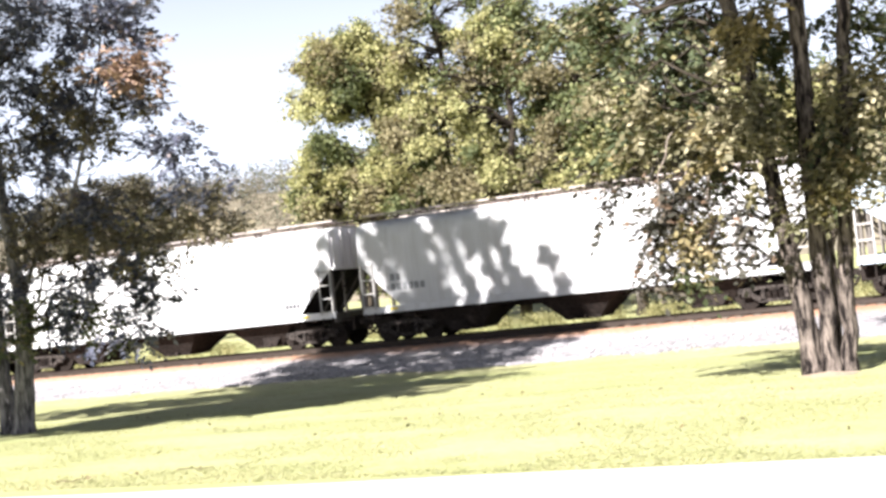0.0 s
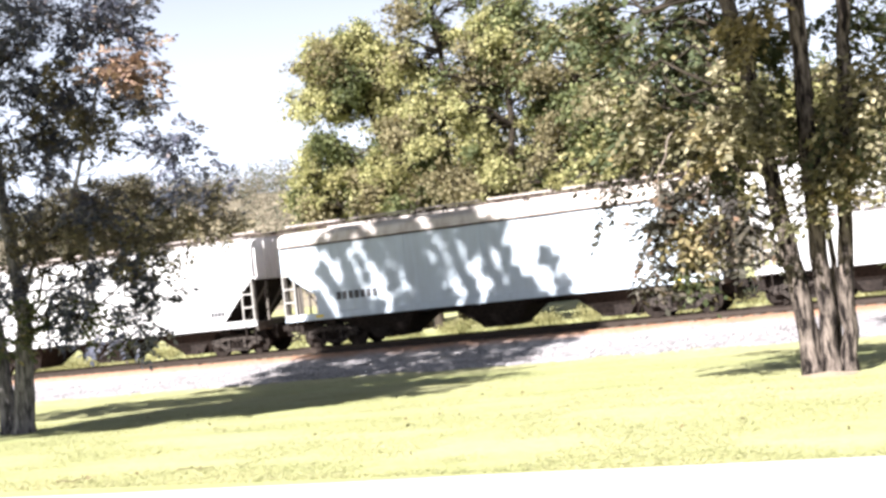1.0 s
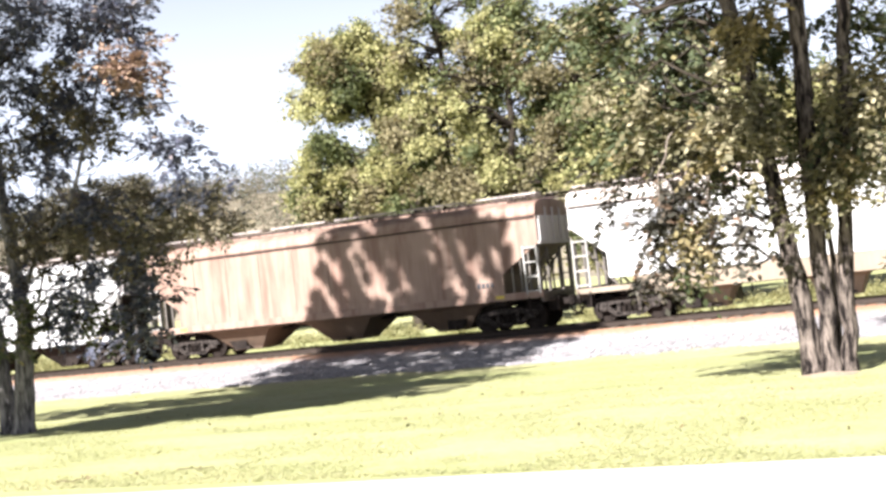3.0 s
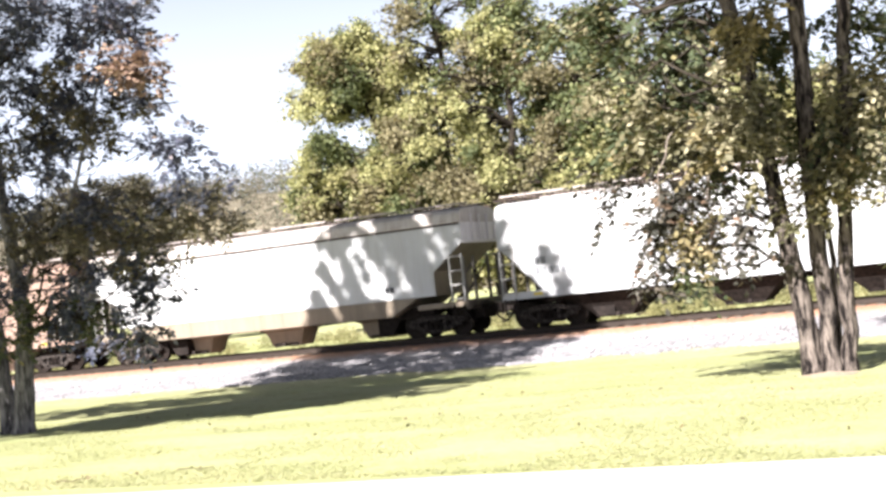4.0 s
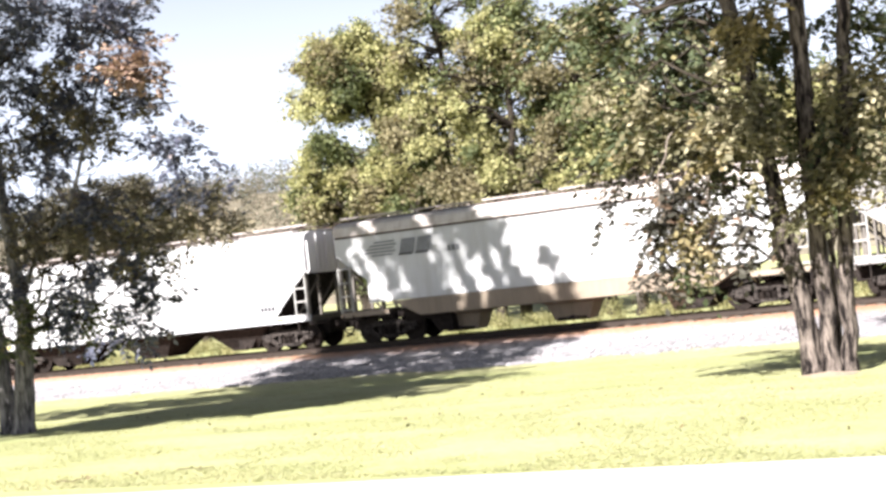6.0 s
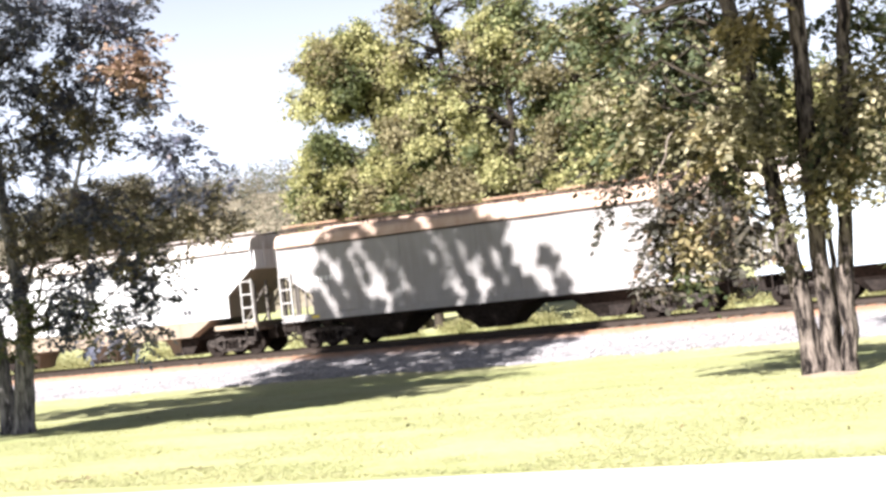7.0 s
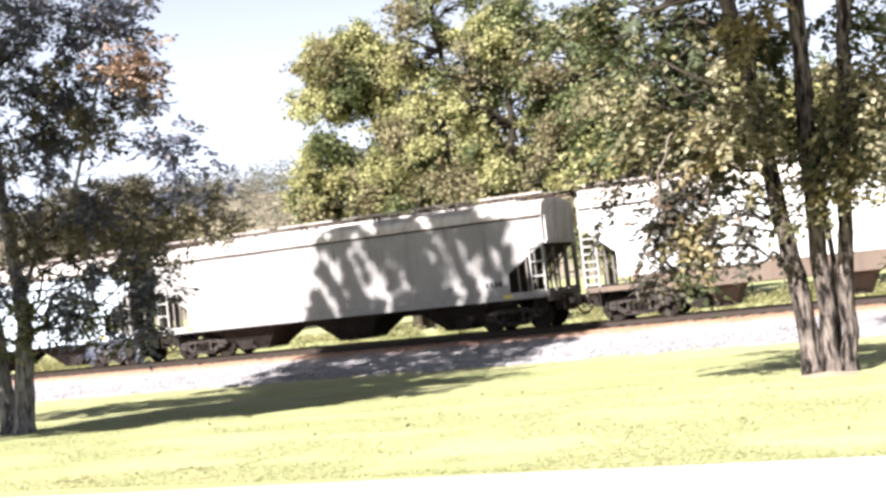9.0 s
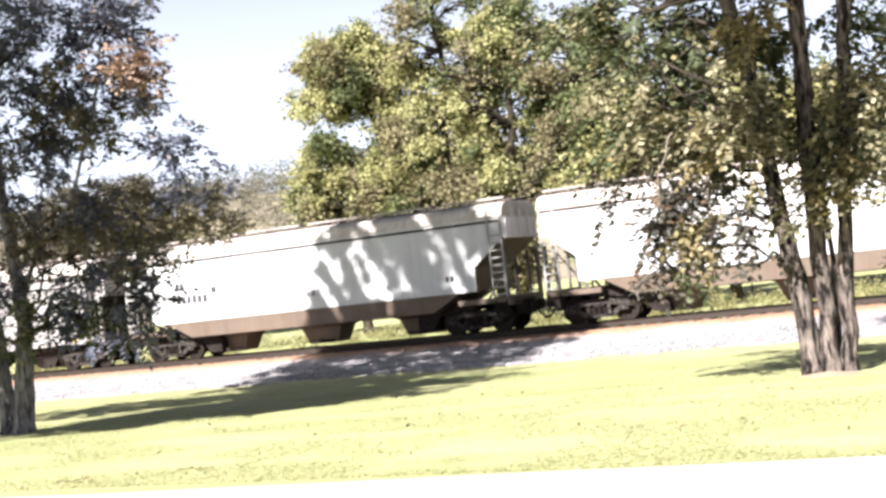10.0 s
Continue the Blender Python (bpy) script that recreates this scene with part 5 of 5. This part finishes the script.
def hopper_car(kind, paint, low_paint, label, walk_mat, figures=(), mark=None, half=8.0):
    size = "_%d" % round(half * 100)
    car = tagged(new("hopper_car"), label, "hopper car", "covered hopper cars of the freight train")
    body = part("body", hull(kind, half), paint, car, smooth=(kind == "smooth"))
    ends = END_LIFTED if paint in (BROWN, BEIGE) else END_PALE
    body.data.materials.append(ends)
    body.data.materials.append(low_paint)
    if kind == "smooth":
        m = body.modifiers.new("edge", 'EDGE_SPLIT')
        m.split_angle = radians(40)
    else:
        for s in (-1, 1):
            for i in range(9):
                shared("seam_" + paint.name, side_seam, paint, car, "weld_seam", "", pose(-6.0 + i * 1.5, s * 1.578, 0))
    if kind != "smooth":
        for s in (-1, 1):
            # strip that paints the roof overhang's shadow line
            shared("top_chord" + size, lambda: box(bmesh.new(), -half + 0.05, half - 0.05, -0.03, 0.03, CHORD_Z[kind] - 0.05, CHORD_Z[kind] + 0.03), SHADOW_STEEL, car, "top_chord", "dark rust-tinted strip painted as the shadow under the roof edge", pose(0, s * 1.585, 0))
    top = ROOF_RUST if walk_mat == GRATE_RUST else ROOFS.get(paint.name, paint)
    shared("roof_" + kind + top.name + size, lambda: roof_shell(kind, half), top, car, "roof")
    for s in (-1, 1):
        for i in range(6):
            shared("walkway_" + walk_mat.name, walkway, walk_mat, car, "running_board", "soiled grating walkway", pose((half - 1.25) * (i / 2.5 - 1), s * 0.86, 4.37))
        for i in range(6):
            shared("bracket", bracket, SHADOW_STEEL, car, "bracket", "dark walkway support with stringers", pose((half - 0.45) * (i / 2.5 - 1), s * 0.86, 4.32))
        shared("sill_" + kind + low_paint.name + paint.name + size, lambda: side_sill(kind, half), paint if kind != "deep" else low_paint, car, "side_sill", "", pose(0, s * 1.56, 0, 0, 0, 0 if s < 0 else 180))
        if kind == "deep":
            shared("sill_end_" + low_paint.name + size, lambda: box(bmesh.new(), half - 1.95, half, -0.05, 0.05, 1.02, 1.2, 0.012), low_paint, car, "side_sill", "", pose(0, s * 1.56, 0, 0, 0, 0 if s < 0 else 180))
    if kind != "deep":
        for x in (-6.7, 6.7):
            shared("reflector", lambda: box(bmesh.new(), -0.16, 0.16, -0.004, 0.004, -0.05, 0.05), YELLOW, car, "reflector", "yellow reflector strip", pose(x, -1.62, 1.19))
    for x in (-5.5, -2.75, 0, 2.75, 5.5):
        shared("hatch_" + top.name, hatch, top, car, "hatch_cover", "", pose(x, 0, 4.38))
    pitch = 4.2 if kind == "deep" else 4.4
    for x in (-pitch, 0, pitch):
        outer = (x > 0) - (x < 0)
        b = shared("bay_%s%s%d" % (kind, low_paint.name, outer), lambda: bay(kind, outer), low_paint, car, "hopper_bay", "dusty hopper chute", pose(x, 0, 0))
        shared("gate", gate, UNDER, b, "outlet_gate")
    shared("centre_sill" + size, lambda: centre_sill(half), UNDER, car, "centre_sill")
    for s in (-1, 1):
        turn = 0 if s > 0 else 180
        shared("end_frame", end_frame, FRAME, car, "end_frame", "", pose(s * half, 0, 0, 0, 0, turn))
        shared("end_panel_" + kind + paint.name, lambda: end_panel(OPENING[kind][1], CHORD_Z.get(kind, 4.0)), ends, car, "end_panel", "ribbed upper end sheet", pose(s * half, 0, 0, 0, 0, turn))
        shared("end_slope" + size, lambda: end_slope(half), UNDER, car, "end_slope", "", pose(0, 0, 0, 0, 0, turn))
        if kind == "seam":
            for q in (-1, 1):
                for back, high in ((0.42, 2.62), (0.74, 2.4), (1.06, 2.18)):
                    shared("side_post_%d" % round(high * 100), lambda: side_post(high), FRAME, car, "side_post", "slim dark upright", pose(s * (half - back), q * 1.5, 0))
        shared("coupler", coupler, UNDER, car, "coupler", "black cast coupler", pose(s * half, 0, 0, 0, 0, turn))
        tall = (low_paint == LOW and kind == "deep")
        for q in (-1, 1):
            shared("ladder_tall" if tall else "ladder", (lambda: ladder(9, 4.3)) if tall else (lambda: ladder(4, 2.85)), LADDER, car, "ladder", "white-painted ladder", pose(s * (half - 0.3), q * 1.63, 0, 0, 0, 0 if q < 0 else 180))
            shared("stirrup", stirrup, UNDER, car, "stirrup", "dark step loop", pose(s * (half - 0.3), q * 1.62, 0))
        truck = new("truck")
        truck.parent = car
        truck.location = (s * (half - (1.4 if kind == "smooth" else 1.6)), 0, 0)
        shared("bolster", bolster, UNDER, truck, "bolster")
        for q in (-1, 1):
            shared("sideframe", sideframe, TRUCKCAST, truck, "sideframe", "dusty cast side frame", pose(0, q * 1.0, 0, 0, 0, 0 if q < 0 else 180))
            shared("springs", springs, UNDER, truck, "springs", "", pose(0, q * 1.0, 0))
        for x in (-0.89, 0.89):
            w = shared("wheelset", wheelset, WHEEL, truck, "wheelset", "steel wheels on an axle", pose(x, 0, 0.455))
            WHEELSETS.append((w, x))
    shared("brake_wheel", brake_wheel, UNDER, car, "brake_wheel", "", pose(half + 0.08, -0.75, 2.2))
    y = -(max(a for a, b in PROFILES[kind]) + 0.008 if kind == "smooth" else PROFILES[kind][1][0] + 0.028)
    for i, (rows, x, z, w, h, mat) in enumerate(figures):
        part("lettering", bars(rows, x, z, w, h), mat, car).location.y = y
    if mark:
        painted_mark(mark[0], mark[1], y, car, kind == "smooth")
    return car


WHITE = car_paint("chalky_white_car_paint", (0.46, 0.467, 0.485), (0.31, 0.29, 0.27), 0.3, 0.4)
GREY = car_paint("light_grey_car_paint", (0.385, 0.39, 0.408), (0.25, 0.23, 0.22), 0.35, 0.45)
BLUEISH = car_paint("pale_blue_grey_car_paint", (0.36, 0.42, 0.49), (0.25, 0.26, 0.285), 0.2, 0.35)
BEIGE = car_paint("dull_beige_grey_car_paint", (0.208, 0.2, 0.202), (0.145, 0.125, 0.115), 0.45, 0.45)
BROWN = car_paint("faded_rust_brown_car_paint", (0.22, 0.15, 0.118), (0.12, 0.052, 0.037), 0.5, 0.85)
LOW = car_paint("dusty_lower_sheet_paint", (0.085, 0.058, 0.04), (0.045, 0.032, 0.025), 0.5, 0.5)
LOW_PALE = car_paint("dusty_pale_sheet_paint", (0.2, 0.16, 0.12), (0.1, 0.076, 0.056), 0.4, 0.5)

# near-black, faintly rusty; its darkness stands in for shadow below roof and grating
SHADOW_STEEL = plain("rusty_seam_steel", (0.02, 0.017, 0.018), (0.07, 0.05, 0.045), 14.0, 0.8, gloss=0.06)

FRAME = car_paint("grimy_end_frame_paint", (0.1, 0.088, 0.078), (0.045, 0.036, 0.03), 0.4, 0.7)
# end paints are streaked, but brighter than the sides to lift the sunless ends
END_PALE = car_paint("soiled_pale_end_paint", (0.7, 0.68, 0.7), (0.36, 0.33, 0.33), 0.25, 0.6)
END_LIFTED = car_paint("grimy_end_paint", (0.46, 0.44, 0.44), (0.23, 0.2, 0.185), 0.3, 0.6)
ROOF_PALE = car_paint("soiled_pale_roof_paint", (0.46, 0.43, 0.41), (0.24, 0.18, 0.15), 0.6, 0.75)
ROOF_RUST = car_paint("rust_stained_roof_paint", (0.40, 0.29, 0.23), (0.24, 0.13, 0.085), 0.6, 0.6)
ROOFS = {WHITE.name: ROOF_PALE, GREY.name: ROOF_PALE, BLUEISH.name: ROOF_PALE, BEIGE.name: ROOF_PALE}

NUM = ([7], -5.95, 1.86, 1.75, 0.28, BAR)
NUM_FADED = ([2, 6], -6.75, 2.3, 1.4, 0.24, BAR_PALE)
TARE = ([4], 5.87, 1.64, 0.66, 0.17, BAR)
TARE_DEEP = ([2], 5.05, 1.84, 0.42, 0.19, BAR)
SMOOTH_LABEL = "smooth-sided white covered hopper car, rolling on the track"
CARS = []
for spec in [
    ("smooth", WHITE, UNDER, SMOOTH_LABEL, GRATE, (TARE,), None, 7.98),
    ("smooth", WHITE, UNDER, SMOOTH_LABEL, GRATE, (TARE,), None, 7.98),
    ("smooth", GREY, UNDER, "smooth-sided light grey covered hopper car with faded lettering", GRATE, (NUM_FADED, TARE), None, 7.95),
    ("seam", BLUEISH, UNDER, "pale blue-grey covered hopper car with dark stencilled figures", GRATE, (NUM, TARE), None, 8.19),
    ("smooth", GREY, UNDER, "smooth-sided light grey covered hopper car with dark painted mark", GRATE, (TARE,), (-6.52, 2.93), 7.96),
    ("seam", BROWN, LOW, "faded rust-brown covered hopper car on the track", GRATE, (TARE,), None, 8.27),
    ("deep", WHITE, LOW_PALE, "white covered hopper car with dark mark and dusty deep bays", GRATE, (TARE_DEEP,), (-7.05, 3.22), 8.26),
    ("smooth", GREY, UNDER, "smooth-sided light grey covered hopper car with faded lettering", GRATE, (NUM_FADED, TARE), None, 8.02),
    ("smooth", GREY, UNDER, "smooth-sided light grey covered hopper car with faded lettering", GRATE, (NUM_FADED, TARE), None, 8.01),
    ("deep", WHITE, LOW_PALE, "white covered hopper car with faint dark mark and dusty deep bays", GRATE, (([3], -3.9, 3.1, 0.5, 0.2, BAR_PALE), TARE_DEEP), (-7.2, 3.36), 8.40),
    ("seam", BEIGE, UNDER, "dull beige-grey covered hopper car with rusty roof walkway", GRATE_RUST, (([5], -6.8, 2.56, 1.0, 0.17, BAR_WHITE), TARE), None, 8.16),
    ("seam", BLUEISH, UNDER, "pale blue-grey covered hopper car, rolling on the track", GRATE, (([3, 4], -6.8, 2.4, 1.1, 0.2, BAR_PALE), TARE), None, 8.20),
    ("seam", BEIGE, UNDER, "dull beige-grey covered hopper car, rolling on the track", GRATE, (TARE,), None, 8.18),
    ("deep", WHITE, LOW, "white covered hopper car with black figures and dusty deep bays", GRATE, (([2], -5.77, 2.85, 0.46, 0.3, BAR), ([6], -5.76, 2.33, 1.5, 0.3, BAR), ([2], -4.09, 2.62, 0.26, 0.25, BAR), ([3], -0.14, 2.05, 0.7, 0.18, BAR_PALE), ([2], 5.85, 2.0, 0.36, 0.19, BAR)), None, 8.2),
    ("deep", WHITE, LOW, "white covered hopper car with brown deep bays", GRATE, (TARE_DEEP,), None, 8.30),
]:
    CARS.append(hopper_car(*spec))

# ---- movement ----
SPEED = 20.50
# middle of each car along the track at the start
MIDDLES = [-49.34, -32.06, -14.95, 2.47, 19.65, 37.28, 54.99, 72.59, 89.83, 107.58, 125.29, 142.89, 160.59, 178.26, 196.10]
# the train at each half second, as the film's fifteen pictures a second caught it
STEPS = [i * 0.5 for i in range(21)]


def run_at(t):
    return SPEED * min(math.floor(t * 15 + 1e-6), 149) / 15


def motions():
    for car, x in zip(CARS, MIDDLES):
        walk(car, [(t, pose(x - run_at(t), TRACK_Y, RAIL_Z)) for t in STEPS])
    for bough, at, rows in BOUGHS:
        walk(bough, [(t, pose(at[0] + 0.9 * side, at[1] + 0.43 * side, at[2] + rise)) for t, side, rise in rows])
    count = int(round(10.0 * FPS))
    turn = [(k / FPS, -math.degrees(SPEED * k / FPS / 0.455)) for k in range(count + 1)]
    for wheel, x in WHEELSETS:
        walk(wheel, [(t, pose(x, 0, 0.455, 0, a, 0)) for t, a in turn])


motions()
